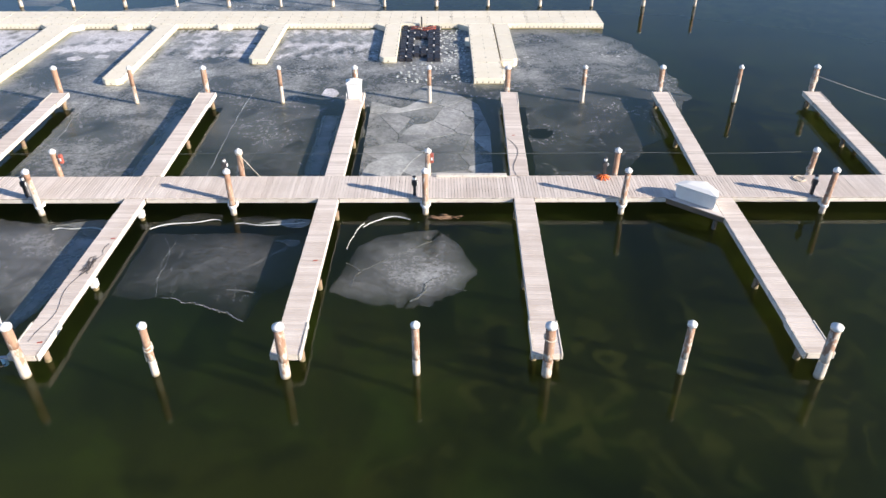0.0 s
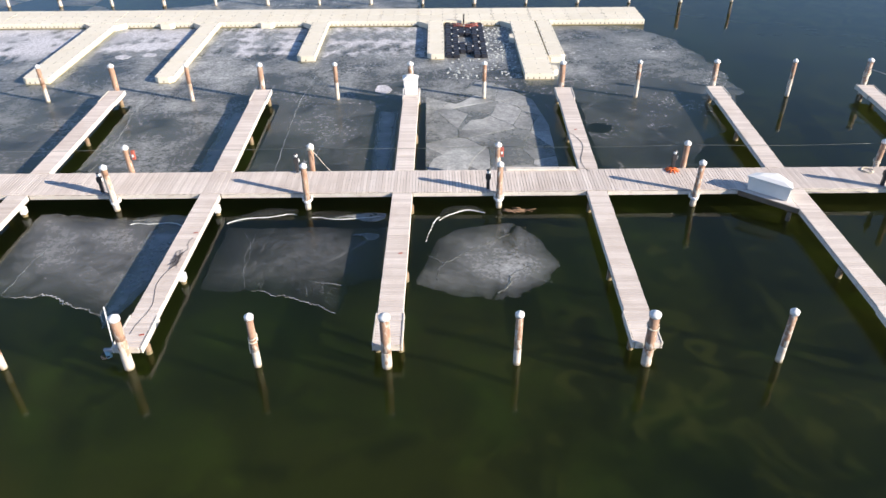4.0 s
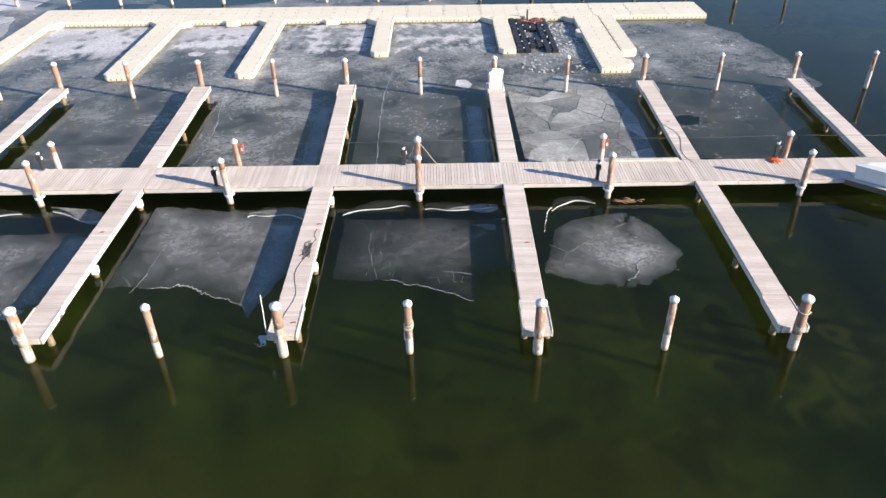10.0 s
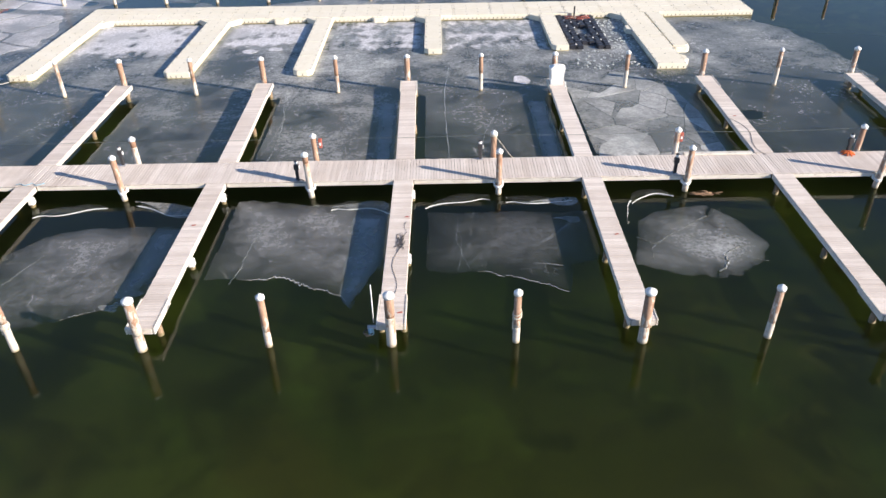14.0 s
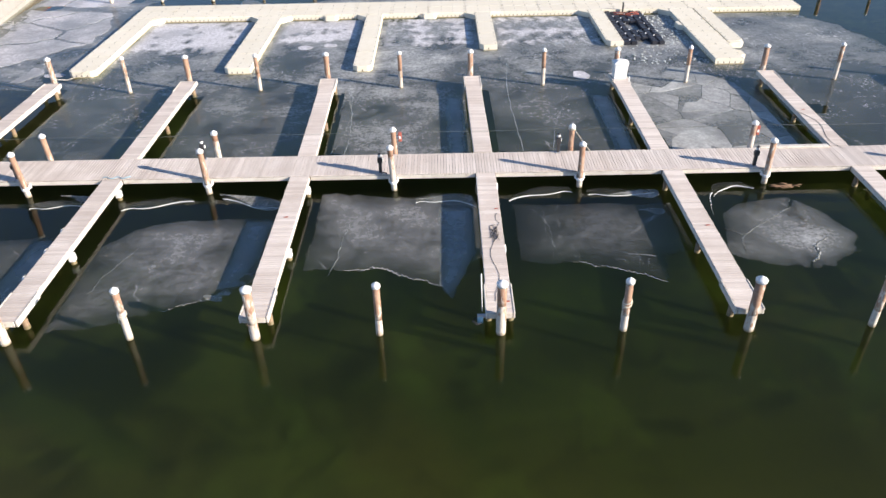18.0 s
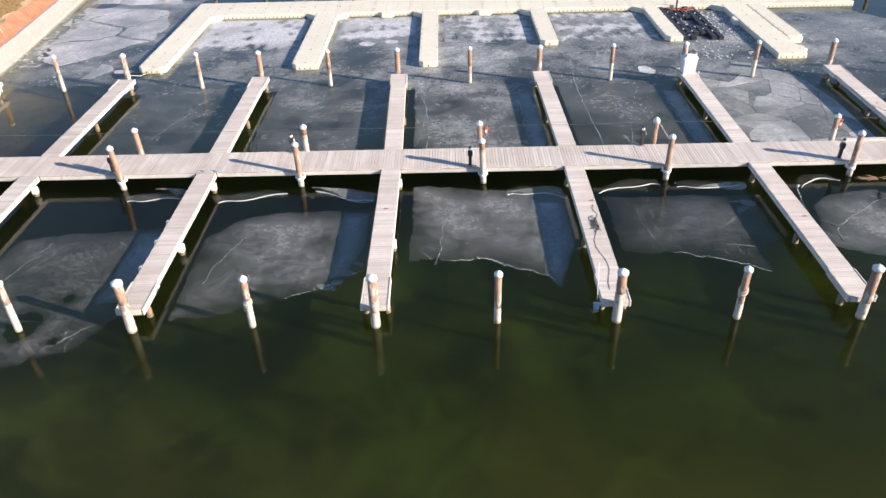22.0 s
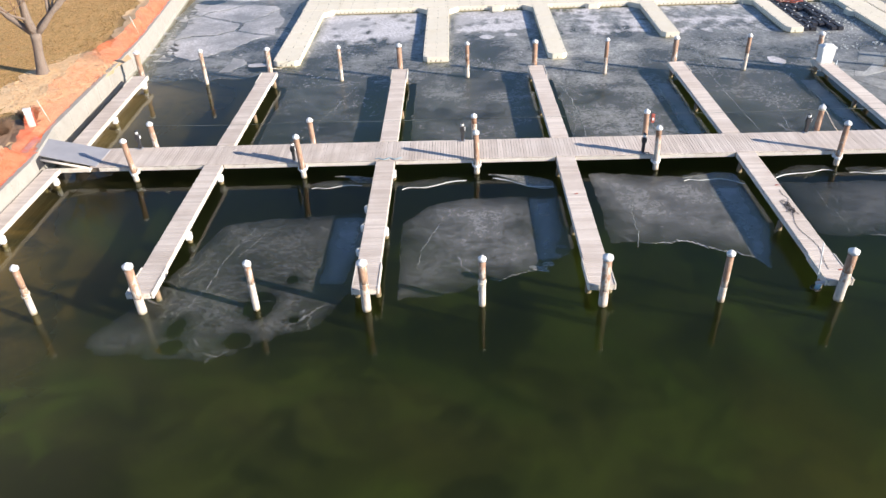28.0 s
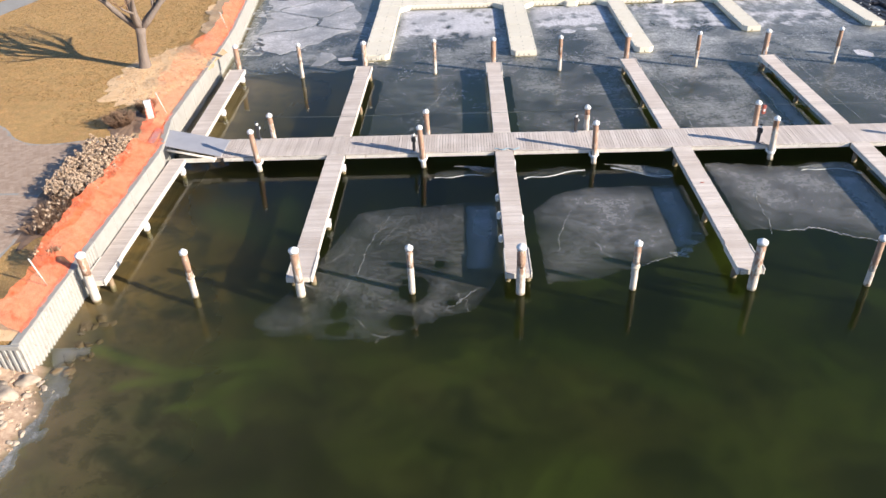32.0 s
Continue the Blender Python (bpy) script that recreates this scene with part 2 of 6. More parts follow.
def layered(k, through, body, gloss_rough, ior, normal, clear, murk=False):
    """Lets light through by `clear`, the rest meets a body colour or, in murk, is scattered onwards, under a reflecting surface."""
    tr = k.n("BsdfTransparent")
    if isinstance(through, tuple):
        tr.inputs[0].default_value = (*through, 1)
    else:
        k.link(through, tr.inputs[0])
    di = k.n("BsdfTranslucent" if murk else "BsdfDiffuse")
    if isinstance(body, tuple):
        di.inputs[0].default_value = (*body, 1)
    else:
        k.link(body, di.inputs[0])
    gl = k.n("BsdfGlossy", Roughness=gloss_rough)
    face = k.n("LayerWeight", Blend=0.5)
    if normal is not None:
        for node in (gl, face):
            k.link(normal, node.inputs["Normal"])
    least = ((ior - 1) / (ior + 1)) ** 2
    gloss = k.calc("ADD", k.calc("MULTIPLY", k.calc("POWER", face.outputs["Facing"], 5.0), 1 - least), least)
    a, b = k.n("MixShader"), k.n("MixShader")
    if isinstance(clear, (int, float)):
        a.inputs[0].default_value = clear
    else:
        k.link(clear, a.inputs[0])
    k.link(di.outputs[0], a.inputs[1])
    k.link(tr.outputs[0], a.inputs[2])
    k.link(gloss, b.inputs[0])
    k.link(a.outputs[0], b.inputs[1])
    k.link(gl.outputs[0], b.inputs[2])
    k.link(b.outputs[0], k.out.inputs["Surface"])
    return k.m


def make_water():
    k = Mat("lake_water")
    at = k.place()
    ripple = k.noise(at, 1.3, 3, 0.5)
    depth = k.n("Attribute")
    depth.attribute_name = "depth"
    tint = k.n("CombineColor")
    for socket, base in zip(tint.inputs, (0.345, 0.4, 0.28)):
        k.link(k.calc("POWER", base, depth.outputs["Fac"]), socket)
    return layered(k, tint.outputs[0], tint.outputs[0], 0.012, 1.38, k.bump(ripple, 0.04, 0.05), k.calc("POWER", 0.57, depth.outputs["Fac"]), True)


def make_ice(name, lo, hi, tone, seed, cracks=True, rim=1.0, grow=(), through=(0.8, 0.86, 0.84), flecks=0.0, grain=0.3, coarse=0.46):
    """Thin lake ice: clear dark parts, frosted grain, white flecks, hairline scratches."""
    k = Mat(name)
    at = k.place()
    off = k.n("VectorMath")
    off.inputs[1].default_value = (seed, seed * 0.7, 0)
    k.link(at, off.inputs[0])
    at = off.outputs[0]
    sep = k.n("SeparateXYZ")
    k.link(k.n("NewGeometry").outputs["Position"], sep.inputs[0])
    cloud = k.ramp(k.noise(at, 0.24, 6, 0.6, 0.2), 0.36, 0.64)
    mottle = k.ramp(k.noise(at, 1.9, 8, 0.7), 0.43, 0.64)
    fine = k.ramp(k.noise(at, 5.2, 7, 0.78), 0.46, 0.6)
    veil = k.calc("ADD", k.calc("MULTIPLY", cloud, coarse), k.calc("MULTIPLY", mottle, k.calc("ADD", k.calc("MULTIPLY", cloud, 0.26), 0.08)))
    veil = k.calc("ADD", veil, k.calc("MULTIPLY", fine, k.calc("ADD", k.calc("MULTIPLY", cloud, grain), grain * 0.3)))
    op = k.ramp(k.calc("POWER", veil, 1.35), 0.0, 1.0, lo, hi * 1.2)
    if grow:
        op = k.calc("MULTIPLY", op, k.ramp(sep.outputs[1], grow[0], grow[1], grow[2], 1.0))
        east = k.calc("MAXIMUM", k.ramp(sep.outputs[0], 16.3, 18.5, 1.0, 0.45), k.ramp(sep.outputs[1], 10.0, 18.0, 0.0, 0.85))
        west = k.calc("MAXIMUM", k.ramp(sep.outputs[0], -27.0, -15.0, 0.3, 1.0), k.ramp(sep.outputs[1], 11.0, 17.0, 0.0, 1.0))
        op = k.calc("MULTIPLY", k.calc("MULTIPLY", op, east), west)
        frosted = k.calc("MULTIPLY", k.ramp(sep.outputs[0], -14.0, -8.0, 1.0, 1.55), k.calc("MAXIMUM", k.ramp(sep.outputs[0], -1.5, 1.0, 1.0, 0.42), k.ramp(sep.outputs[1], 12.0, 19.0, 0.42, 0.85)))
        op = k.calc("MULTIPLY", op, frosted)
    thick = k.n("Attribute")
    thick.attribute_name = "thickness"
    op = k.calc("MULTIPLY", op, k.ramp(thick.outputs["Fac"], 0.0, 1.0, rim, 1.0))
    if cracks:
        warp = k.n("VectorMath")
        warp.operation = "MULTIPLY_ADD"
        nv = k.n("TexNoise", Scale=0.8, Detail=4.0)
        k.link(at, nv.inputs["Vector"])
        k.link(nv.outputs["Color"], warp.inputs[0])
        warp.inputs[1].default_value = (0.9, 0.9, 0)
        k.link(at, warp.inputs[2])
        vo = k.n("TexVoronoi", Scale=0.15)
        vo.feature = "DISTANCE_TO_EDGE"
        k.link(warp.outputs[0], vo.inputs["Vector"])
        line = k.ramp(vo.outputs[0], 0.0, 0.007, 0.5, 0.0)
        hair = k.ramp(k.calc("ABSOLUTE", k.calc("SUBTRACT", k.noise(at, 0.45, 3, 0.5), 0.5)), 0.0, 0.005, 0.45, 0.0)
        line = k.calc("MULTIPLY", k.calc("MAXIMUM", line, hair), k.ramp(k.noise(at, 0.6, 3), 0.48, 0.65))
        op = k.calc("MAXIMUM", op, line)
    white = tone
    if flecks:
        fleck = k.ramp(k.noise(at, 3.0, 7, 0.72, 0.3), 0.55, 0.6, 0.0, 0.85)
        fleck = k.calc("MULTIPLY", fleck, k.ramp(k.noise(at, 0.3, 5), 0.45, 0.6))
        if grow:
            fleck = k.calc("MULTIPLY", fleck, k.ramp(sep.outputs[1], 6.0, 22.0, 0.4, 1.0))
        fleck = k.calc("MULTIPLY", fleck, flecks)
        op = k.calc("MAXIMUM", op, fleck)
        white = k.mix(fleck, tone, (0.76, 0.75, 0.76))
    clear = k.calc("SUBTRACT", 1.0, op)
    return layered(k, through, white, 0.5, 1.31, k.bump(k.noise(at, 9, 3), 0.12, 0.01), clear)


def make_pile(name, low, high, bias):
    """Rusty steel under a chalky coat that thins upwards; each pile differs."""
    k = Mat(name)
    at = k.place((1, 1, 0.4))
    rnd = k.n("ObjectInfo").outputs["Random"]
    sep = k.n("SeparateXYZ")
    k.link(k.n("NewGeometry").outputs["Position"], sep.inputs[0])
    rust = k.mix(k.ramp(k.noise(at, 5, 6, 0.7), 0.35, 0.65), (0.26, 0.14, 0.09), (0.41, 0.265, 0.185))
    rust = k.mix(k.ramp(k.noise(at, 26, 4, 0.7), 0.5, 0.72, 0, 0.5), rust, (0.13, 0.06, 0.035))
    chalk = k.mix(k.ramp(k.noise(at, 14, 4), 0.3, 0.7), (0.6, 0.55, 0.5), (0.46, 0.4, 0.34))
    coat = k.calc("ADD", k.noise(at, 6, 7, 0.75), k.calc("MULTIPLY", k.calc("SUBTRACT", rnd, 0.5), 0.14))
    coat = k.calc("ADD", coat, k.ramp(sep.outputs[2], low, high, bias[0], bias[1]))
    col = k.mix(k.ramp(coat, 0.5, 0.58), rust, chalk)
    col = k.mix(k.ramp(sep.outputs[2], 0.14, 0.02, 0, 0.75), col, (0.28, 0.22, 0.11))
    return k.done(col, 0.78, 0, k.bump(k.noise(at, 30, 4), 0.5, 0.006))


M["rust"] = make_pile("rusty_pile", 0.6, 1.7, (0.06, -0.06))
M["sleeve"] = make_pile("chalky_pile_coat", 0.3, 1.8, (0.17, -0.02))
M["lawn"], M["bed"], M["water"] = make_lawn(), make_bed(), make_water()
M["ice"] = make_ice("mottled_lake_ice", 0.02, 0.66, (0.48, 0.49, 0.49), 19, rim=0.5, grow=(5.0, 16.0, 0.5), flecks=1.0)
M["ice_front"] = make_ice("thin_grey_ice", 0.1, 0.62, (0.46, 0.465, 0.475), 31, rim=0.25, grain=0.24)
M["ice_dim"] = make_ice("dim_grey_ice", 0.06, 0.46, (0.42, 0.425, 0.44), 37, rim=0.2, grain=0.3)
M["crack"] = make_ice("white_ice_seam", 0.15, 0.45, (0.6, 0.62, 0.62), 5, cracks=False)
M["wet_crack"] = make_ice("dark_wet_seam", 0.5, 0.9, (0.13, 0.14, 0.135), 8, cracks=False)
M["lip"] = make_ice("white_torn_lip", 0.2, 0.7, (0.62, 0.62, 0.62), 6, cracks=False)
M["ice_faint"] = make_ice("faint_grey_ice", 0.02, 0.2, (0.42, 0.43, 0.44), 44, rim=0.2, grain=0.25)
M["ice_pocked"] = make_ice("pocked_grey_ice", 0.03, 0.195, (0.43, 0.43, 0.425), 61, rim=0.2, flecks=0.12, grain=0.6, coarse=0.36)
M["ice_white"] = make_ice("frosted_ice", 0.1, 0.68, (0.49, 0.5, 0.505), 83, rim=0.12, grain=0.3)
M["ice_plate"] = make_ice("pale_ice_plate", 0.2, 0.78, (0.52, 0.52, 0.515), 71, grain=0.25, flecks=0.15)
M["ice_slab"] = make_ice("grey_ice_plate", 0.14, 0.66, (0.5, 0.505, 0.495), 91, grain=0.25, flecks=0.15)
M["snow"] = make_ice("snowy_ice", 0.42, 0.95, (0.72, 0.7, 0.74), 11, cracks=False, flecks=1.0, grain=0.6)
M["frost_veil"] = make_ice("granular_frost", 0.5, 1.15, (0.72, 0.7, 0.73), 13, cracks=False, rim=0.15, flecks=1.0, grain=1.0, coarse=0.16)
M["ice_floe"] = make_ice("frosted_ice_floe", 0.3, 0.86, (0.66, 0.64, 0.66), 29, cracks=False, flecks=0.5, grain=0.5)
# Whiter ice beside the fingers; the blue of their shade is painted in.
M["ice_shade_tint"] = make_ice("smooth_ice_painted_shade", 0.24, 0.52, (0.58, 0.605, 0.63), 47, cracks=False, rim=0.25, grain=0.1)
M["ice_bright"] = make_ice("bright_ice_plate", 0.3, 0.85, (0.57, 0.57, 0.56), 27, grain=0.25, flecks=0.15)


def make_fence():
    k = Mat("orange_mesh_fence")
    at = k.place()
    col = k.mix(k.ramp(k.noise(at, 3.5, 8, 0.75, 0.4), 0.35, 0.65), (0.8, 0.115, 0.045), (0.95, 0.3, 0.17))
    sep = k.n("SeparateXYZ")
    k.link(k.n("NewGeometry").outputs["Position"], sep.inputs[0])
    thin = k.calc("MULTIPLY", k.ramp(sep.outputs[1], 2.0, 5.0), k.ramp(sep.outputs[1], 17.0, 12.0, 0.0, 0.34))
    gaps = k.calc("ADD", thin, k.calc("ADD", k.ramp(k.noise(at, 45, 3, 0.7), 0.35, 0.65, 0.1, 0.75), k.ramp(k.noise(at, 0.6, 5, 0.6), 0.4, 0.65, 0.0, 0.3)))
    tr, di, mx = k.n("BsdfTransparent"), k.n("BsdfDiffuse"), k.n("MixShader")
    k.link(col, di.inputs[0])
    k.link(gaps, mx.inputs[0])
    k.link(di.outputs[0], mx.inputs[1])
    k.link(tr.outputs[0], mx.inputs[2])
    k.link(mx.outputs[0], k.out.inputs["Surface"])
    return k.m


M["fence"] = make_fence()


# ---- building tools ----
def bm_box(bm, x0, x1, y0, y1, z0, z1, m=None):
    made = bmesh.ops.create_cube(bm, size=1.0)["verts"]
    for v in made:
        v.co = Vector(((x0 + x1) / 2 + v.co.x * (x1 - x0), (y0 + y1) / 2 + v.co.y * (y1 - y0), (z0 + z1) / 2 + v.co.z * (z1 - z0)))
        if m is not None:
            v.co = m @ v.co
    return made


def box(x0, x1, y0, y1, z0, z1, bevel=0.0, m=None):
    bm = bmesh.new()
    bm_box(bm, x0, x1, y0, y1, z0, z1)
    if bevel:
        bmesh.ops.bevel(bm, geom=bm.edges[:], offset=bevel, segments=1, affect="EDGES")
    if m is not None:
        bm.transform(m)
    return bm


def bm_ring(bm, profile, sides=14, centre=(0, 0)):
    """A turned body: rows of (radius, height) from bottom to top, closed at both ends."""
    rings = []
    for r, z in profile:
        rings.append([bm.verts.new((centre[0] + r * math.cos(a), centre[1] + r * math.sin(a), z)) for a in (2 * math.pi * i / sides for i in range(sides))])
    for lo, hi in zip(rings, rings[1:]):
        for i in range(sides):
            f = bm.faces.new((lo[i], lo[(i + 1) % sides], hi[(i + 1) % sides], hi[i]))
            f.smooth = True
    bm.faces.new(rings[0][::-1])
    bm.faces.new(rings[-1])
    return bm


def turned(profile, sides=14, centre=(0, 0)):
    return bm_ring(bmesh.new(), profile, sides, centre)


def bm_tube(bm, points, radii, sides=6):
    pts = [Vector(p) for p in points]
    radii = [radii] * len(pts) if isinstance(radii, (int, float)) else radii
    rings = []
    for i, p in enumerate(pts):
        along = (pts[min(i + 1, len(pts) - 1)] - pts[max(i - 1, 0)]).normalized()
        side = along.cross(Vector((0.13, 0.21, 0.97)))
        side = (side if side.length > 0.05 else along.cross(Vector((1, 0, 0)))).normalized()
        up = side.cross(along)
        rings.append([bm.verts.new(p + radii[i] * (math.cos(a) * side + math.sin(a) * up)) for a in (2 * math.pi * j / sides for j in range(sides))])
    for lo, hi in zip(rings, rings[1:]):
        for j in range(sides):
            bm.faces.new((lo[j], lo[(j + 1) % sides], hi[(j + 1) % sides], hi[j])).smooth = True
    bm.faces.new(rings[0][::-1])
    bm.faces.new(rings[-1])
    return bm


def tube(points, radii, sides=6):
    return bm_tube(bmesh.new(), points, radii, sides)


def mesh_of(name, bm, material):
    bmesh.ops.recalc_face_normals(bm, faces=bm.faces[:])
    me = bpy.data.meshes.new(name)
    bm.to_mesh(me)
    bm.free()
    me.materials.append(M[material])
    return me


def part(name, bm, material, parent=None, label="", m=None):
    """One mesh object, from a bmesh or from a mesh that is shared, under a thing."""
    me = bm if isinstance(bm, bpy.types.Mesh) else mesh_of(name, bm, material)
    ob = new(name, me)
    if parent is not None:
        ob.parent = parent
    if m is not None:
        ob.matrix_basis = m
    if label:
        ob["label"] = label
    return ob


def thing(name, label, category, at=(0, 0, 0), turn=0.0, group="", kind=""):
    ob = new(name)
    ob.empty_display_size = 0.2
    ob.matrix_basis = pose(*at, 0, 0, turn)
    return tagged(ob, label, category, group, kind)


def single(name, bm, material, label, category, at=(0, 0, 0), turn=0.0, group="", kind=""):
    ob = part(name, bm, material)
    ob.matrix_basis = pose(*at, 0, 0, turn)
    return tagged(ob, label, category, group, kind)


def wob(x, y, size, seed):
    """A smooth wave over the plan, between about -1 and 1."""
    g = np.random.RandomState(seed)
    out = 0.0
    for i in range(6):
        a, f, p = g.uniform(0, 6.28), (0.7 + 0.5 * i) * 6.28 / size, g.uniform(0, 6.28)
        out = out + np.sin((x * np.cos(a) + y * np.sin(a)) * f + p) / (1 + 0.5 * i)
    return out / 2.2


DECK, FRONT, BACK = 0.75, -0.15, 2.02
# finger piers by number: the line of the front one at the dock and at its end, then the back one's end
FINGER = {0: (36.45, 36.4, 37.2), 1: (27.35, 27.2, 27.85), 2: (18.1, 17.85, 18.45), 3: (8.98, 8.86, 9.05), 4: (-0.02, -0.1, -0.15), 5: (-9.0, -9.0, -9.22),
          6: (-18.08, -18.05, -18.12), 7: (-26.85, -26.8, -26.78), 8: (-35.2, -35.13, -35.42)}

# ---- ground, water, shore ----
SHORE_Z = 1.5


def wall_x(y):
    """The wall's water face: it steps back behind the gangway and bends landward further on."""
    out = np.interp(y, [-16, 0.2, 2.3, 13.4, 19.5, 32, 60, 900], [-35.57, -35.76, -36.5, -36.9, -37.25, -38.7, -42.4, -150])
    return float(out) if np.ndim(y) == 0 else out


def bed_height(x, y):
    """Shallow by the wall, falling away; south of the wall it climbs out of the water as a beach."""
    south = np.clip((-15.2 - y) / 2.4, 0, 1)
    edge = np.where(y < -15.2, -35.2 + 0.65 * south, wall_x(y) - 0.6) + 0.25 * wob(x, y, 3.0, 8) * south
    off = x - edge
    deep = -1.02 * (1 - np.exp(-np.maximum(off, 0) / np.interp(y, [-11, -3, 1, 3, 13, 17], [7.5, 2.8, 2.8, 6.5, 6.5, 2.8]))) + 0.1 * wob(x, y, 9.0, 5) * np.clip(off / 6, 0, 1) + 0.03 * wob(x, y, 1.1, 3) * np.clip(off / 2, 0, 1)
    rise = np.clip(-off * 0.32, 0, 1.0) + 0.05 * wob(x, y, 0.9, 4) * np.clip(-off, 0, 1)
    return np.where(off > 0, deep, np.where(y < -15.2, rise, -0.5))


def grid_mesh(name, xs, ys, height):
    gx, gy = np.meshgrid(xs, ys)
    co = np.stack([gx, gy, height(gx, gy)], -1).reshape(-1, 3)
    n, w = len(ys), len(xs)
    i = (np.arange(n - 1)[:, None] * w + np.arange(w - 1)).ravel()
    me = bpy.data.meshes.new(name)
    me.from_pydata(co.tolist(), [], np.stack([i, i + 1, i + w + 1, i + w], 1).tolist())
    me.polygons.foreach_set("use_smooth", [True] * len(me.polygons))
    return me


xs = np.concatenate([[-900, -300, -120, -60], np.arange(-44, -28, 0.2), np.arange(-28, 48, 0.6), [60, 120, 300, 900]])
ys = np.concatenate([[-900, -300, -120, -70], np.arange(-44, -27, 0.6), np.arange(-27, -11, 0.2), np.arange(-11, 42, 0.6), [60, 120, 300, 900]])
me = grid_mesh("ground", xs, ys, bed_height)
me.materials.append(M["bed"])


def near_lines(x, y, lines):
    """One on the lines, falling to nought at their reach: drifts of plants and painted shade on the bed."""
    best = np.zeros(x.shape)
    for ax, ay, bx, by, reach in lines:
        dx, dy = bx - ax, by - ay
        f = np.clip(((x - ax) * dx + (y - ay) * dy) / max(dx * dx + dy * dy, 1e-6), 0, 1)
        best = np.maximum(best, 1 - np.hypot(x - ax - f * dx, y - ay - f * dy) / reach)
    return np.clip(best, 0, 1)


gx, gy = np.meshgrid(xs, ys)
# First five rows paint shade by dock and finger; the rest is weed.
WEED_DOCK_SHADE = ((-26.0, -2.2, -19.3, -1.8, 3.2), (-28.0, -2.0, -27.6, -9.0, 2.2), (-33.5, -1.0, -28.5, -1.0, 1.6), (-17.0, -1.0, -9.8, -1.0, 2.6), (-8.0, -0.8, 8.0, -0.8, 2.0), (-31.1, -16.6, -31.0, -17.4, 0.7), (-30.2, -15.6, -30.2, -16.3, 0.65), (-20.5, -15.6, -20.2, -17.2, 0.9), (-20.2, -17.2, -19.0, -17.8, 0.5), (-32.4, -17.0, -31.9, -17.4, 0.4), (-30.2, -18.4, -28.9, -19.0, 0.6),
        (-33.4, -14.0, -32.6, -14.4, 0.45), (-31.0, -11.6, -30.0, -12.0, 0.9), (-19.2, -11.6, -18.6, -12.2, 0.8), (21.5, -12.0, 24.0, -19.0, 1.1), (18.0, -14.5, 20.5, -16.5, 0.9), (-13.0, -15.0, -11.0, -16.2, 0.8))
# First row paints a finger's shadow on the bed; the rest is weed.
WEED_FINGER_SHADOW = ((22.9, -0.5, 22.4, -8.6, 1.3), (-12.8, -12.3, -12.1, -9.9, 1.6), (-5.9, -12.4, -4.8, -11.0, 1.3), (-1.5, -12.8, -1.3, -15.5, 0.9), (8.5, -14.1, 9.6, -13.6, 0.9), (4.6, -14.7, 5.8, -15.0, 0.7),
             (-21.4, -18.2, -20.4, -18.6, 0.5), (-31.8, -18.8, -29.9, -19.9, 0.6), (-32.2, -11.7, -31.5, -11.5, 0.6))
ALGAE = ((-17.2, -12.9, -15.2, -13.7, 0.8), (-15.2, -13.7, -13.1, -15.3, 0.5), (-34.0, -14.0, -30.4, -15.2, 0.5), (-32.3, -3.6, -29.6, -5.6, 2.0), (-29.3, -2.2, -28.4, -5.2, 1.3), (-27.1, -14.4, -28.9, -14.6, 0.6), (-28.7, -16.7, -28.1, -17.4, 0.35), (-28.1, -17.4, -27.6, -18.5, 0.4), (-30.4, -16.9, -29.0, -16.3, 0.4), (-29.0, -16.3, -28.1, -15.1, 0.6), (-31.5, -15.6, -30.0, -15.0, 0.6), (-32.5, -15.9, -31.0, -15.4, 0.5),
         (-20.9, -15.4, -19.6, -14.6, 0.5), (-16.5, -13.5, -12.0, -16.0, 1.2), (-3.0, -13.5, -1.0, -15.5, 1.2))
for name, lines in (("weed", WEED_DOCK_SHADE + WEED_FINGER_SHADOW), ("algae", ALGAE)):
    me.attributes.new(name, "FLOAT", "POINT").data.foreach_set("value", near_lines(gx, gy, lines).ravel().astype(np.float32))
tagged(new("ground", me), "olive silt lake bed with green algae, dark weed and painted shade", "lake bed", kind="structure")

wx = np.concatenate([[-50, -43], np.arange(-40, -20, 0.3), np.arange(-20, 48, 1.5), [60, 120, 300, 900]])
wy = np.concatenate([[-900, -300, -120, -70], np.arange(-44, -27, 1.0), np.arange(-27, -9, 0.3), np.arange(-9, 42, 1.5), [60, 120, 300, 900]])
me = grid_mesh("water", wx, wy, lambda x, y: 0 * x)
gx, gy = np.meshgrid(wx, wy)
me.attributes.new("depth", "FLOAT", "POINT").data.foreach_set("value", np.maximum(0.02, -bed_height(gx, gy)).ravel().astype(np.float32))
me.materials.append(M["water"])
tagged(new("water", me), "still dark green lake water mirroring the piles", "water", kind="structure")

# land behind the sea wall, with its top at the wall's height
bm = bmesh.new()
outline = [(wall_x(y) - 0.3, y) for y in (-15.5, 0.2, 2.3, 13.4, 19.5, 32, 60, 900)] + [(-900, 900), (-900, -15.5)]
top = [bm.verts.new((x, y, SHORE_Z - 0.06)) for x, y in outline]
low = [bm.verts.new((x, y, -0.6)) for x, y in outline]
bm.faces.new(top)
for i in range(len(top)):
    bm.faces.new((top[i], low[i], low[(i + 1) % len(top)], top[(i + 1) % len(top)]))
single("lawn", bm, "lawn", "dormant straw-coloured lawn behind the sea wall", "lawn", kind="structure")

# sea wall: corrugated sheet panels under a flat cap
sea_wall = thing("wall_shore", "pale corrugated sheet-pile sea wall with a flat cap", "sea wall", kind="structure")


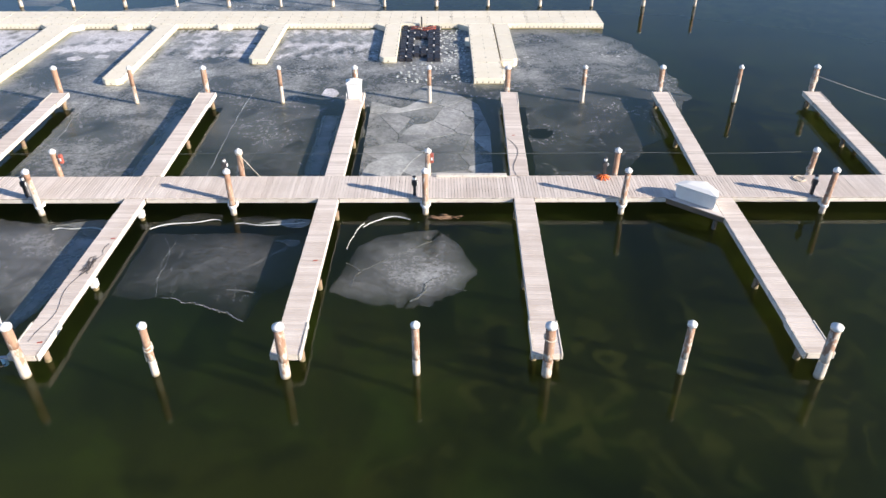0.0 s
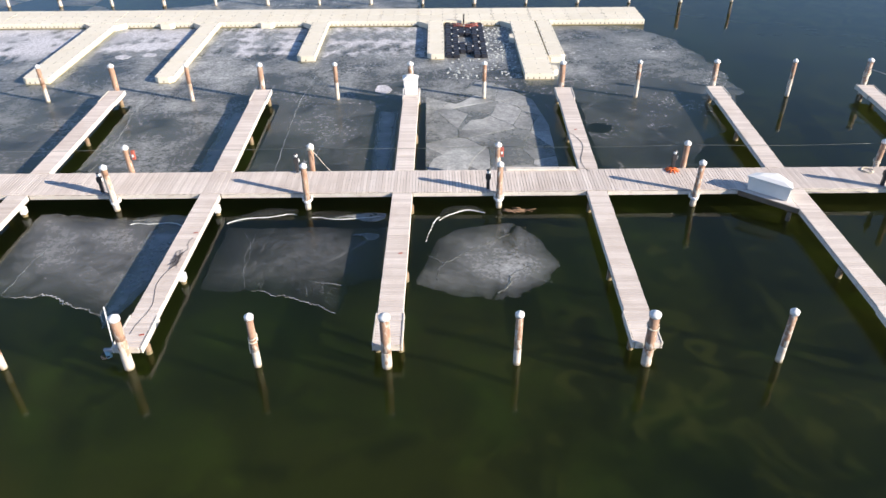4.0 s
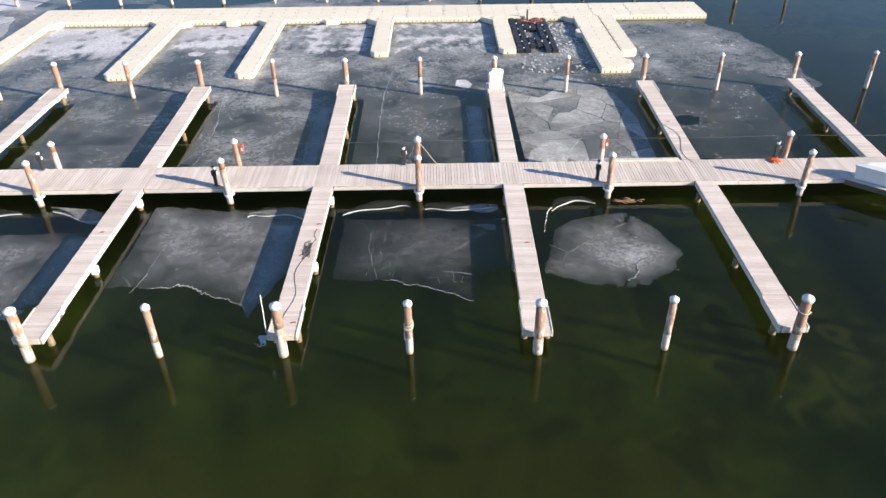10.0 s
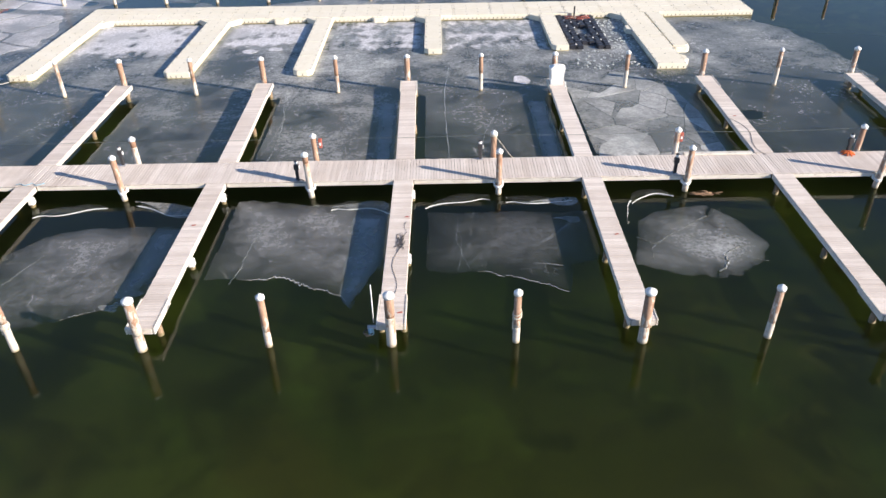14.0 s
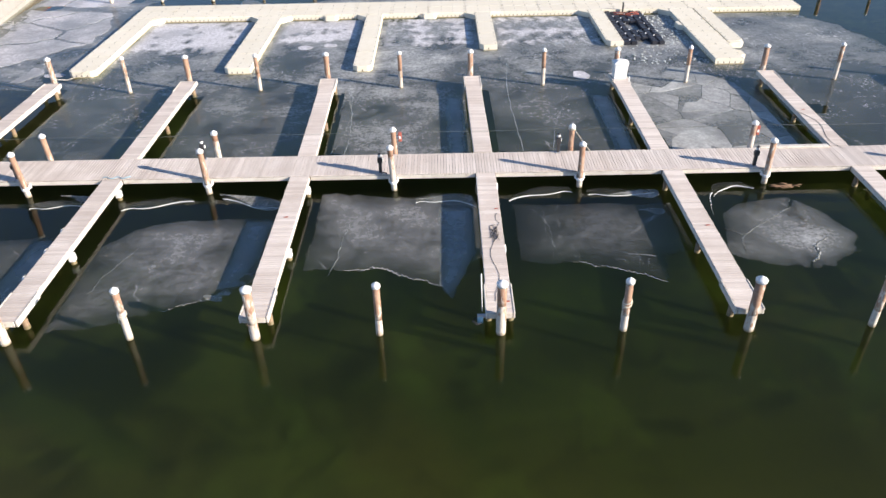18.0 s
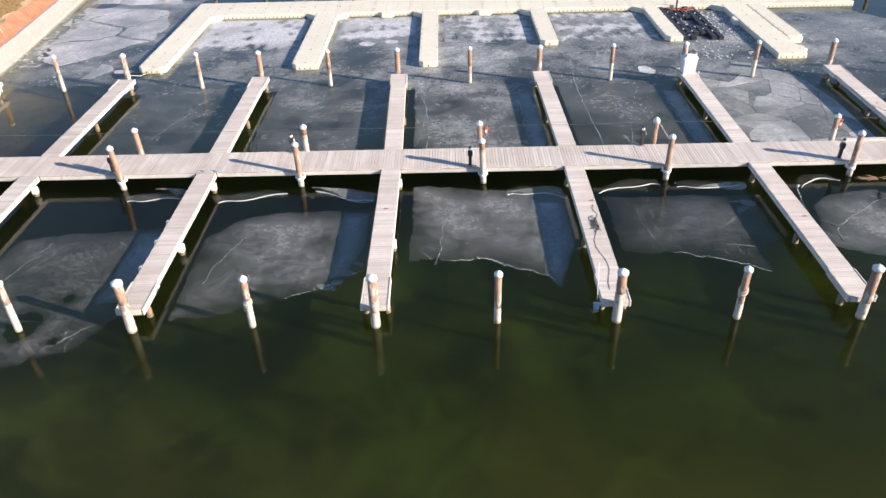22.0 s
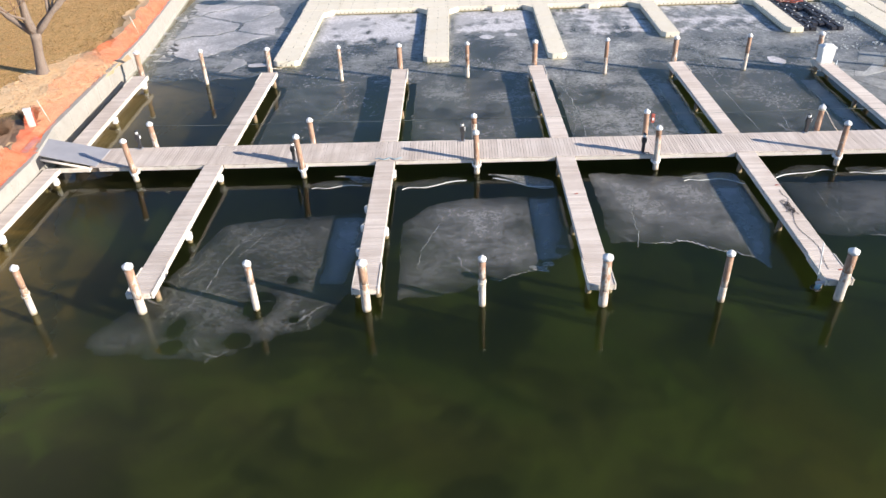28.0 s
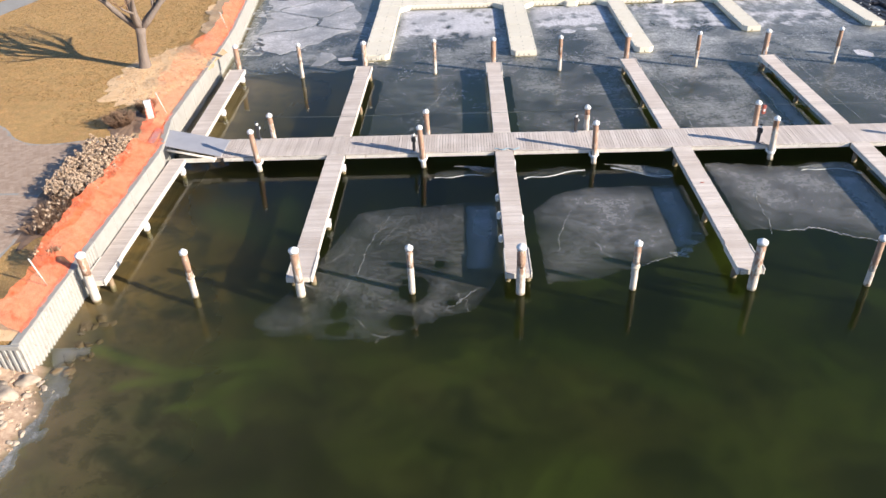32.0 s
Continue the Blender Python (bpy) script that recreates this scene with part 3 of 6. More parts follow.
def corrugated(length, pitch=0.21, depth=0.07, z0=-0.9, z1=1.36):
    bm, steps = bmesh.new(), int(round(length / pitch))
    line = []
    for i in range(steps):
        line += [(0.0, i * pitch), (0.0, (i + 0.4) * pitch), (-depth, (i + 0.5) * pitch), (-depth, (i + 0.9) * pitch)]
    line.append((0.0, steps * pitch))
    lo, hi = [bm.verts.new((x, y, z0)) for x, y in line], [bm.verts.new((x, y, z1)) for x, y in line]
    for i in range(len(line) - 1):
        bm.faces.new((lo[i], lo[i + 1], hi[i + 1], hi[i]))
    return bm


panel = mesh_of("sheet_panel", corrugated(2.1), "wall")
for i in range(40):
    y = -15.6 + 2.1 * i
    slope = math.degrees(math.atan2(wall_x(y) - wall_x(y + 2.1), 2.1))
    part("sheet_panel", panel, "", sea_wall, m=pose(wall_x(y), y, 0, 0, 0, slope))
    part("cap_beam", box(-0.3, 0.05 if i > 2 else 0.04, 0.004, 2.096 / math.cos(math.radians(slope)), 0.35 if i > 2 else 1.36, SHORE_Z, 0.03), "concrete", sea_wall, m=pose(wall_x(y), y, 0, 0, 0, slope))
for i in range(2):
    part("return_panel", panel, "", sea_wall, m=pose(wall_x(-15.6) - 2.1 * i - 0.02, -15.6, -0.02 - 0.25 * i, 0, 0, 90))
part("return_cap", box(-4.2, 0.06, -0.12, -0.004, 1.3, SHORE_Z - 0.02, 0.01), "concrete", sea_wall, m=pose(wall_x(-15.6), -15.6, 0))


# ---- ice ----
def ice_sheet(name, label, material, inside, x0, x1, y0, y1, step, z=0.012, category="ice", melt=1.3):
    gx = np.arange(x0, x1, step)
    gy = np.arange(y0, y1, step)
    cx, cy = np.meshgrid(gx + step / 2, gy + step / 2)
    keep = inside(cx, cy)
    w = len(gx) + 1
    vx, vy = np.meshgrid(np.append(gx, gx[-1] + step), np.append(gy, gy[-1] + step))
    g = np.random.RandomState(3)
    vx, vy = vx + g.uniform(-0.35, 0.35, vx.shape) * step, vy + g.uniform(-0.35, 0.35, vy.shape) * step
    r, c = np.nonzero(keep)
    i = r * w + c
    quads = np.stack([i, i + 1, i + w + 1, i + w], 1)
    used, index = np.unique(quads, return_inverse=True)
    index = index.reshape(quads.shape)
    co = np.stack([vx.ravel()[used], vy.ravel()[used], np.full(len(used), z)], 1)
    edges = {}
    for q in index.tolist():
        for a, b in ((q[0], q[1]), (q[1], q[2]), (q[2], q[3]), (q[3], q[0])):
            if (b, a) in edges:
                del edges[(b, a)]
            else:
                edges[(a, b)] = 1
    n = len(co)
    rim = sorted({a for e in edges for a in e})
    down = co - np.array([0, 0, z + 0.03])
    spare = {a: n + j for j, a in enumerate(rim)}
    faces = index.tolist() + [[a, spare[a], spare[b], b] for a, b in edges]
    co = np.concatenate([co, down[rim]]) if rim else co
    me = bpy.data.meshes.new(name)
    me.from_pydata(co.tolist(), [], faces)
    me.materials.append(M[material])
    # thickness: nought at the melting rim, one from `melt` metres inwards
    solid, level = np.pad(keep, 1), np.zeros(keep.shape)
    rounds = max(1, int(melt / step))
    for n in range(rounds):
        level += solid[1:-1, 1:-1] / rounds
        solid = solid & np.roll(solid, 1, 0) & np.roll(solid, -1, 0) & np.roll(solid, 1, 1) & np.roll(solid, -1, 1)
    corner = np.pad(level, 1, mode="edge")
    corner = ((corner[:-1, :-1] + corner[1:, :-1] + corner[:-1, 1:] + corner[1:, 1:]) / 4).ravel()[used]
    values = np.concatenate([corner, corner[rim]]) if rim else corner
    me.attributes.new("thickness", "FLOAT", "POINT").data.foreach_set("value", values.astype(np.float32))
    return tagged(new(name, me), label, category, kind="stuff")


BACK_FINGERS = [(FINGER[i][0], FINGER[i][2]) for i in range(1, 8)]


def back_ice(x, y):
    right = np.interp(y, [2, 5, 11.5, 14.2, 19.4, 25, 28.4, 32, 60], [23.4, 24.6, 29.0, 30.0, 29.6, 28.2, 25.6, 10, 4]) + 0.35 * wob(x, y, 4, 21)
    left = np.where(y < 14.0 + 0.5 * wob(x, y, 3, 2), -26.4, wall_x(y) + 0.3)
    ok = (x < right) & (x > left) & (y > BACK + 0.12)
    for a, b in BACK_FINGERS:
        mid = a + (b - a) * np.clip((y - 2) / 11, 0, 1)
        ok &= ~((y < 12.4 + 0.3 * wob(x, y, 2, 9)) & (x > mid - 0.5) & (x < mid + (1.25 if a < -20 else 1.02) + 0.07 * wob(x, y, 3, 4)))
    ok &= ~((y > 28.2) & (y < 32.4) & (x > -28))
    for hx, hy, hr in ((19.9, 8.6, 0.7), (-27.8, 16.2, 1.2)):
        ok &= (x - hx) ** 2 + (y - hy) ** 2 > (hr * (1 + 0.25 * wob(x, y, 1.5, 6))) ** 2
    ok &= ~((y > 32) & (wob(x, y, 14, 15) > 0.15))
    return ok


ice_sheet("ice_field", "thin mottled grey frozen sheet over the back slips", "ice", back_ice, -38.2, 31, 2.1, 50, 0.13)


def between(lo, hi, low_line, high_line, seed, holes=(), rents=()):
    """Ice between two fingers: its near edge and its dock-side edge as lines over x, with melted holes and open rents."""
    def inside(x, y):
        near = np.interp(x, *zip(*low_line)) + 0.16 * wob(x, y, 1.6, seed) + 0.06 * wob(x, y, 0.4, seed + 1)
        far = np.interp(x, *zip(*high_line)) + 0.12 * wob(x, y, 2.0, seed + 2)
        ok = (x > lo + 0.08 * wob(x, y, 2, seed + 3)) & (x < hi) & (y > near) & (y < far)
        for hx, hy, rx, ry in holes:
            ok &= ((x - hx) / rx) ** 2 + ((y - hy) / ry) ** 2 > 1 + 0.25 * wob(x, y, 1.0, seed + 4)
        for ax, ay, bx, by, half in rents:
            f = np.clip(((x - ax) * (bx - ax) + (y - ay) * (by - ay)) / ((bx - ax) ** 2 + (by - ay) ** 2), 0, 1)
            ok &= np.hypot(x - ax - f * (bx - ax) + 0.05 * wob(x, y, 1.2, seed + 5), y - ay - f * (by - ay)) > half * (1 + 0.4 * wob(x, y, 0.7, seed + 6))
        return ok
    return inside


ice_sheet("ice_patch", "rounded pale frosted ice patch with a crack", "ice_white",
          between(9.75, 15.68, ((9.75, -6.3), (10.4, -6.95), (11.5, -7.3), (12.7, -7.5), (13.8, -7.2), (14.9, -6.5), (15.7, -5.3)),
                  ((9.75, -6.1), (10.1, -5.2), (10.6, -3.3), (11.6, -2.2), (14.0, -1.9), (14.9, -2.8), (15.7, -5.1)), 17,
                  rents=((13.8, -2.7, 14.2, -2.0, 0.07), (12.75, -7.6, 12.95, -7.1, 0.05))), 9.4, 16, -8, -1.5, 0.06, melt=1.8)
ice_sheet("ice_patch", "faint grey ice with a ragged lower edge", "ice_faint",
          between(1.15, 8.45, ((0.9, -6.7), (3.4, -6.8), (5.1, -7.4), (6.8, -8.3), (7.1, -6.4), (8.5, -6.0)), ((0.9, -2.0), (8.5, -2.2)), 40), 0.8, 8.6, -9, -1.5, 0.08)
ice_sheet("ice_patch", "grey frosted ice with a ragged toothed edge", "ice_front",
          between(-7.85, -0.55, ((-7.9, -7.1), (-4.6, -7.1), (-3.3, -7.7), (-2.1, -8.5), (-1.8, -9.1), (-1.2, -6.9), (-0.5, -6.2)), ((-7.9, -0.7), (-2.5, -1.4), (-0.5, -1.8)), 50), -8.2, -0.4, -9.6, -0.4, 0.08)
ice_sheet("ice_patch", "grey ice tapering to a torn corner", "ice_dim",
          between(-16.9, -9.5, ((-17, -10.7), (-15.1, -10.4), (-13.4, -9.7), (-11.4, -9.0), (-9.9, -7.8), (-9.4, -7.2)), ((-17, -5.2), (-15.8, -3.5), (-13.7, -2.9), (-9.4, -2.9)), 60), -17.2, -9.3, -11.2, -2.2, 0.08)
ice_sheet("ice_patch", "thin dark ice with melted holes round a pile", "ice_pocked",
          between(-28.3, -18.55, ((-28.3, -13.1), (-27.4, -13.6), (-25.4, -13.8), (-23.4, -14.1), (-21.6, -12.9), (-19.8, -12.3), (-19.2, -11.0), (-18.5, -9.6)),
                  ((-28.3, -12.7), (-27.4, -11.2), (-26.5, -9.0), (-25.5, -6.3), (-25.2, -4.9), (-23.2, -4.5), (-18.5, -4.1)), 70,
                  ((-22.25, -10.9, 0.62, 0.85), (-22.6, -12.95, 0.5, 0.5), (-21.25, -9.25, 0.24, 0.27), (-25.1, -12.2, 0.34, 0.6), (-20.7, -11.85, 0.2, 0.2), (-25.0, -13.3, 0.5, 0.42))), -29, -18.3, -15.2, -3.6, 0.06, melt=0.7)
# Pale strips laid where finger shadows fall, their blue shade in the colour.
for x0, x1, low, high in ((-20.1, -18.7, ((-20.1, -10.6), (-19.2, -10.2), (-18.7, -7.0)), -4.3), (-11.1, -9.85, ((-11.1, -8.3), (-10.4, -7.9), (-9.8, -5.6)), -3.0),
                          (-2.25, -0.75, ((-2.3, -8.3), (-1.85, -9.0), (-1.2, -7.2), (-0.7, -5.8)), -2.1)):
    ice_sheet("ice_strip", "smooth pale ice beside a finger, blue of its shade painted in", "ice_shade_tint", between(x0, x1, low, ((x0, high), (x1, high - 0.3)), 95), x0 - 0.2, x1 + 0.1, -9.6, -1.5, 0.08, 0.018, melt=0.5)
ice_sheet("ice_film", "pale skin of ice along the shore stones", "ice_front",
          lambda x, y: (np.abs(x + 34.75 - 0.3 * wob(x, y, 4, 90)) < 0.45 + 0.3 * wob(x, y, 1.2, 91)) & (y < -14.2) & (y > -21), -36.2, -33, -21.2, -14, 0.08, melt=0.3)


# Same on the back slips: pale ice with the shade's blue painted in.
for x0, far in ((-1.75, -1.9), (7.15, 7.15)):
    ice_sheet("ice_strip", "smooth pale ice beside a finger, blue of its shade painted in", "ice_shade_tint",
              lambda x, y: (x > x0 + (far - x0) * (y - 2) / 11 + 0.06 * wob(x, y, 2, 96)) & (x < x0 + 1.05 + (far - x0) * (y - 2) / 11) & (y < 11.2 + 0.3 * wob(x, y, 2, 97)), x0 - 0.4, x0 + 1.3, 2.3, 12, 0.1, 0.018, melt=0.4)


def floe(cx, cy, rx, ry, seed, material="ice_white", sides=9):
    g = random.Random(seed)
    bm = bmesh.new()
    ring = []
    for i in range(sides):
        a = 2 * math.pi * (i + g.uniform(-0.3, 0.3)) / sides
        r = g.uniform(0.8, 1.12)
        ring.append((rx * r * math.cos(a), ry * r * math.sin(a)))
    hi = [bm.verts.new((x, y, 0.022)) for x, y in ring]
    lo = [bm.verts.new((x, y, -0.02)) for x, y in ring]
    bm.faces.new(hi)
    for i in range(sides):
        bm.faces.new((hi[i], lo[i], lo[(i + 1) % sides], hi[(i + 1) % sides]))
    return single("ice_floe", bm, material, "pale cracked plate of ice", "ice floe", at=(cx, cy, 0.0), group="ice floes")


def cells(seeds, box_ring):
    """Splits a ring of corners into the cells nearest to each seed."""
    out = []
    for i, (sx, sy) in enumerate(seeds):
        ring = list(box_ring)
        for j, (ox, oy) in enumerate(seeds):
            if i == j or not ring:
                continue
            mx, my, nx, ny = (sx + ox) / 2, (sy + oy) / 2, ox - sx, oy - sy
            kept = []
            for (ax, ay), (bx, by) in zip(ring, ring[1:] + ring[:1]):
                da, db = (ax - mx) * nx + (ay - my) * ny, (bx - mx) * nx + (by - my) * ny
                if da <= 0:
                    kept.append((ax, ay))
                if (da < 0) != (db < 0) and da != db:
                    f = da / (da - db)
                    kept.append((ax + (bx - ax) * f, ay + (by - ay) * f))
            ring = kept
        if len(ring) > 2:
            out.append(ring)
    return out


def plates(ring, count, seed, materials, gap, ragged, skip=0.0, seeds=(), bend=0.0):
    """A broken sheet: neighbouring plates of uneven size along shared cracks, straight or bent."""
    g = random.Random(seed)
    x0, x1 = min(p[0] for p in ring), max(p[0] for p in ring)
    y0, y1 = min(p[1] for p in ring), max(p[1] for p in ring)
    seeds = list(seeds) or [(g.uniform(x0, x1), g.uniform(y0, y1)) for _ in range(count)]
    for cell in cells(seeds, ring):
        if g.random() < skip:
            continue
        mid = Vector((sum(p[0] for p in cell) / len(cell), sum(p[1] for p in cell) / len(cell), 0))
        size = max((Vector((*p, 0)) - mid).length for p in cell)
        rim = []
        for (ax, ay), (bx, by) in zip(cell, cell[1:] + cell[:1]):
            span = math.hypot(bx - ax, by - ay)
            steps = max(1, int(span / (0.22 if bend else 0.35)))
            for n in range(steps):
                f = (n + (0.06 if n == 0 else 0)) / steps
                x, y = ax + (bx - ax) * f, ay + (by - ay) * f
                p = Vector((x + bend * wob(x, y, 5.0, seed), y + bend * wob(x, y, 5.0, seed + 1), 0)) - mid
                p *= 1 - min(0.4, (gap + ragged * g.random()) / max(p.length, 0.2))
                rim.append(p)
        if len(rim) < 4 or size < 0.3:
            continue
        bm = bmesh.new()
        hi = [bm.verts.new((p.x, p.y, 0.022)) for p in rim]
        lo = [bm.verts.new((p.x, p.y, -0.02)) for p in rim]
        bm.faces.new(hi)
        for n in range(len(rim)):
            bm.faces.new((hi[n], lo[n], lo[(n + 1) % len(rim)], hi[(n + 1) % len(rim)]))
        single("ice_floe", bm, g.choice(materials), "pale cracked plate of ice", "ice floe", at=(mid.x, mid.y, 0.0), group="ice floes")


plates([(10.0, 3.2), (16.9, 2.4), (17.1, 9.0), (16.6, 12.8), (14.6, 15.6), (11.8, 12.2), (9.9, 13.4)], 27, 22, ("ice_plate", "ice_slab", "ice_bright", "ice_slab"), 0.01, 0.03, 0.0)
def slab(ring, material):
    """One broad plate of ice with straight broken sides."""
    bm = bmesh.new()
    mx, my = sum(p[0] for p in ring) / len(ring), sum(p[1] for p in ring) / len(ring)
    g = random.Random(len(ring) * 7 + int(mx * 10))
    rim = []
    for (ax, ay), (bx, by) in zip(ring, ring[1:] + ring[:1]):
        steps = max(1, int(math.hypot(bx - ax, by - ay) / 0.4))
        rim += [(ax + (bx - ax) * n / steps - mx + 0.035 * g.uniform(-1, 1), ay + (by - ay) * n / steps - my + 0.035 * g.uniform(-1, 1)) for n in range(steps)]
    hi, lo = [bm.verts.new((x, y, 0.034)) for x, y in rim], [bm.verts.new((x, y, 0.0)) for x, y in rim]
    bm.faces.new(hi)
    for n in range(len(rim)):
        bm.faces.new((hi[n], lo[n], lo[(n + 1) % len(rim)], hi[(n + 1) % len(rim)]))
    single("ice_floe", bm, material, "broad white plate of ice with broken sides", "ice floe", (mx, my, 0), group="ice floes")


slab([(10.0, 3.1), (10.4, 4.7), (11.6, 5.9), (13.4, 6.2), (12.6, 4.9), (12.0, 3.0)], "ice_bright")
slab([(12.0, 8.4), (12.6, 9.8), (13.6, 9.9), (13.3, 8.5)], "ice_bright")
slab([(12.2, 14.0), (13.2, 16.0), (14.4, 15.6), (13.6, 13.6)], "ice_plate")
plates([(-34.9, 19.0), (-33.8, 18.3), (-31.4, 20.0), (-30.0, 22.3), (-28.8, 22.9), (-28.4, 27.0), (-30.0, 32.0), (-37.8, 33.5), (-37.0, 29.0), (-36.3, 21.2)], 0, 9,
       ("ice_floe",), 0.12, 0.12, seeds=((-35.2, 26.0), (-32.9, 29.4), (-29.7, 26.6), (-32.6, 21.6), (-36.4, 32.3)), bend=0.4)
plates([(-29.4, 33.5), (-29.9, 45.0), (-39.0, 45.0), (-37.6, 34.2)], 6, 31, ("ice_floe", "snow"), 0.05, 0.1, bend=0.4)
plates([(-31.2, 15.5), (-30.0, 15.4), (-29.3, 16.8), (-29.7, 18.1), (-30.5, 18.6)], 0, 3, ("ice_floe",), 0.02, 0.12, seeds=((-30.3, 17.0),), bend=0.25)
bits = random.Random(64)
for n in range(34):
    y = bits.uniform(18.0, 31.5)
    floe(-36.1 - 0.1 * (y - 21) + bits.uniform(-1.3, 0.4), y, bits.uniform(0.12, 0.5), bits.uniform(0.12, 0.45), n + 70, "ice_floe", 7)
for n in range(12):
    floe(bits.uniform(-33.6, -30.2), bits.uniform(15.8, 19.2), bits.uniform(0.06, 0.18), bits.uniform(0.05, 0.14), n + 120, "ice_floe", 6)
for n, (x, y, rx, ry) in enumerate(((-28.5, 16.6, 0.75, 0.4), (7.1, 14.8, 0.6, 0.8), (-12.1, 21.5, 0.6, 0.5), (-10.3, 21.9, 0.55, 0.45))):
    floe(x, y, rx, ry, n, "snow")


def frost_patch(x0, x1, y0, y1, seed, cover, material="frost_veil"):
    ice_sheet("frost_patch", "granular white frost on the frozen slip", material,
              lambda x, y: (wob(x, y, 2.2, seed) + 0.7 * wob(x, y, 0.7, seed + 1) > cover + 1.6 * np.clip((y0 + 1.5 - y) / 1.5, 0, 1)) & (x > x0) & (x < x1) & (y > y0) & (y < y1), x0, x1, y0, y1, 0.1, 0.024, melt=0.5)


frost_patch(-25.2, -17.2, 20.5, 28.3, 3, -1.2)
frost_patch(-14.6, -8.4, 22.0, 28.3, 13, -1.0)
frost_patch(-6.3, 0.4, 20.5, 28.3, 23, -0.4)
frost_patch(2.3, 9.7, 20.5, 28.3, 33, -0.3)


def ridge(x0, y0, x1, y1, sag, width=0.17):
    """A flat curved rim of white refrozen ice: broad and hooked at one end, thin at the other."""
    g = random.Random(int(x0 * 7))
    n, rows = 26, []
    flip = g.random() < 0.5
    for i in range(n):
        f = i / (n - 1)
        e = 1 - f if flip else f
        w = width * (0.18 + 0.82 * e ** 0.8) * (1 - max(0.0, (e - 0.9) / 0.1) ** 2 * 0.8) * g.uniform(0.7, 1.15)
        hook = 0.32 * (max(0.0, 0.16 - e) / 0.16) ** 1.6
        x = x0 + (x1 - x0) * f + 0.03 * g.uniform(-1, 1)
        y = y0 + (y1 - y0) * f + sag * math.sin(math.pi * f) + 0.07 * math.sin(7 * f + x0) + 0.11 * math.sin(2 * math.pi * f) * (1 if flip else -1) - hook
        rows.append((x, y, w))
    bm = bmesh.new()
    a = [bm.verts.new((x, y - w * 0.4, 0.016)) for x, y, w in rows]
    b = [bm.verts.new((x, y, 0.05)) for x, y, w in rows]
    c = [bm.verts.new((x, y + w * 0.6, 0.016)) for x, y, w in rows]
    for i in range(n - 1):
        bm.faces.new((a[i], a[i + 1], b[i + 1], b[i]))
        bm.faces.new((b[i], b[i + 1], c[i + 1], c[i]))
    return single("refrozen_ice", bm, "frost", "curved white rim of refrozen ice", "ice", group="refrozen ice lines")


SHELVES = ((1.0, -1.75, 4.1, -0.75, 0.15), (4.8, -0.85, 8.0, -1.1, -0.45), (-3.4, -1.4, -0.6, -2.1, 0.15), (-12.7, -0.95, -9.75, -1.75, -0.35),
           (-17.2, -1.7, -14.0, -1.2, -0.1), (-21.7, -1.3, -19.2, -1.4, -0.2), (10.7, -1.2, 12.8, -0.85, 0.25))


def shelf(x0, y0, x1, y1, sag):
    """Grey ice between the dock's edge and its white rim."""
    def inside(x, y):
        f = np.clip((x - x0) / (x1 - x0), 0, 1)
        rim = y0 + (y1 - y0) * f + sag * np.sin(math.pi * f)
        return (x > x0) & (x < x1) & (y < np.minimum(-0.2, rim + 0.75 * np.sin(math.pi * f) ** 0.5 + 0.1 * wob(x, y, 1.0, 7))) & (y > rim)
    ice_sheet("ice_shelf", "grey ice shelf under the dock edge", "ice_faint", inside, x0 - 0.2, x1 + 0.2, min(y0, y1) - 0.7, 0, 0.08, 0.01, melt=0.6)


for row in SHELVES:
    shelf(*row)
ridge(10.1, -3.0, 10.7, -1.2, 0.1)


def wedge(x0, y0, x1, y1, broad, seed, material="ice_slab"):
    """A pale tongue of shelf ice: a hooked tip that broadens towards the finger."""
    g = random.Random(seed)
    top, bottom, n = [], [], 16
    for i in range(n + 1):
        f = i / n
        x = x0 + (x1 - x0) * f
        y = y0 + (y1 - y0) * f + 0.12 * math.sin(5.0 * f + 0.6)
        w = broad * (0.06 + 0.94 * min(1.0, f / 0.62) ** 2) * (1 - 0.55 * max(0.0, (f - 0.8) / 0.2) ** 2)
        top.append((x, y + 0.45 * w + 0.02 * g.uniform(-1, 1)))
        bottom.append((x, y - 0.55 * w + 0.03 * g.uniform(-1, 1)))
    rim = bottom + top[::-1]
    bm = bmesh.new()
    hi = [bm.verts.new((x, y, 0.03)) for x, y in rim]
    lo = [bm.verts.new((x, y, -0.015)) for x, y in rim]
    m = 2 * (n + 1)
    for i in range(n):
        bm.faces.new((hi[i], hi[i + 1], hi[m - 2 - i], hi[m - 1 - i]))
    for i in range(m):
        bm.faces.new((hi[i], lo[i], lo[(i + 1) % m], hi[(i + 1) % m]))
    single("ice_tongue", bm, material, "pale tongue of shelf ice reaching to a finger", "ice", group="shelf ice tongues")


for n, row in enumerate(((-3.35, -1.45, -0.7, -1.35, 1.3), (5.9, -1.3, 8.2, -1.0, 0.75), (6.85, -2.8, 8.0, -2.75, 0.5), (-20.7, -0.45, -18.65, -0.8, 0.65), (-12.9, -0.6, -9.75, -1.6, 1.1))):
    wedge(*row, n + 5)


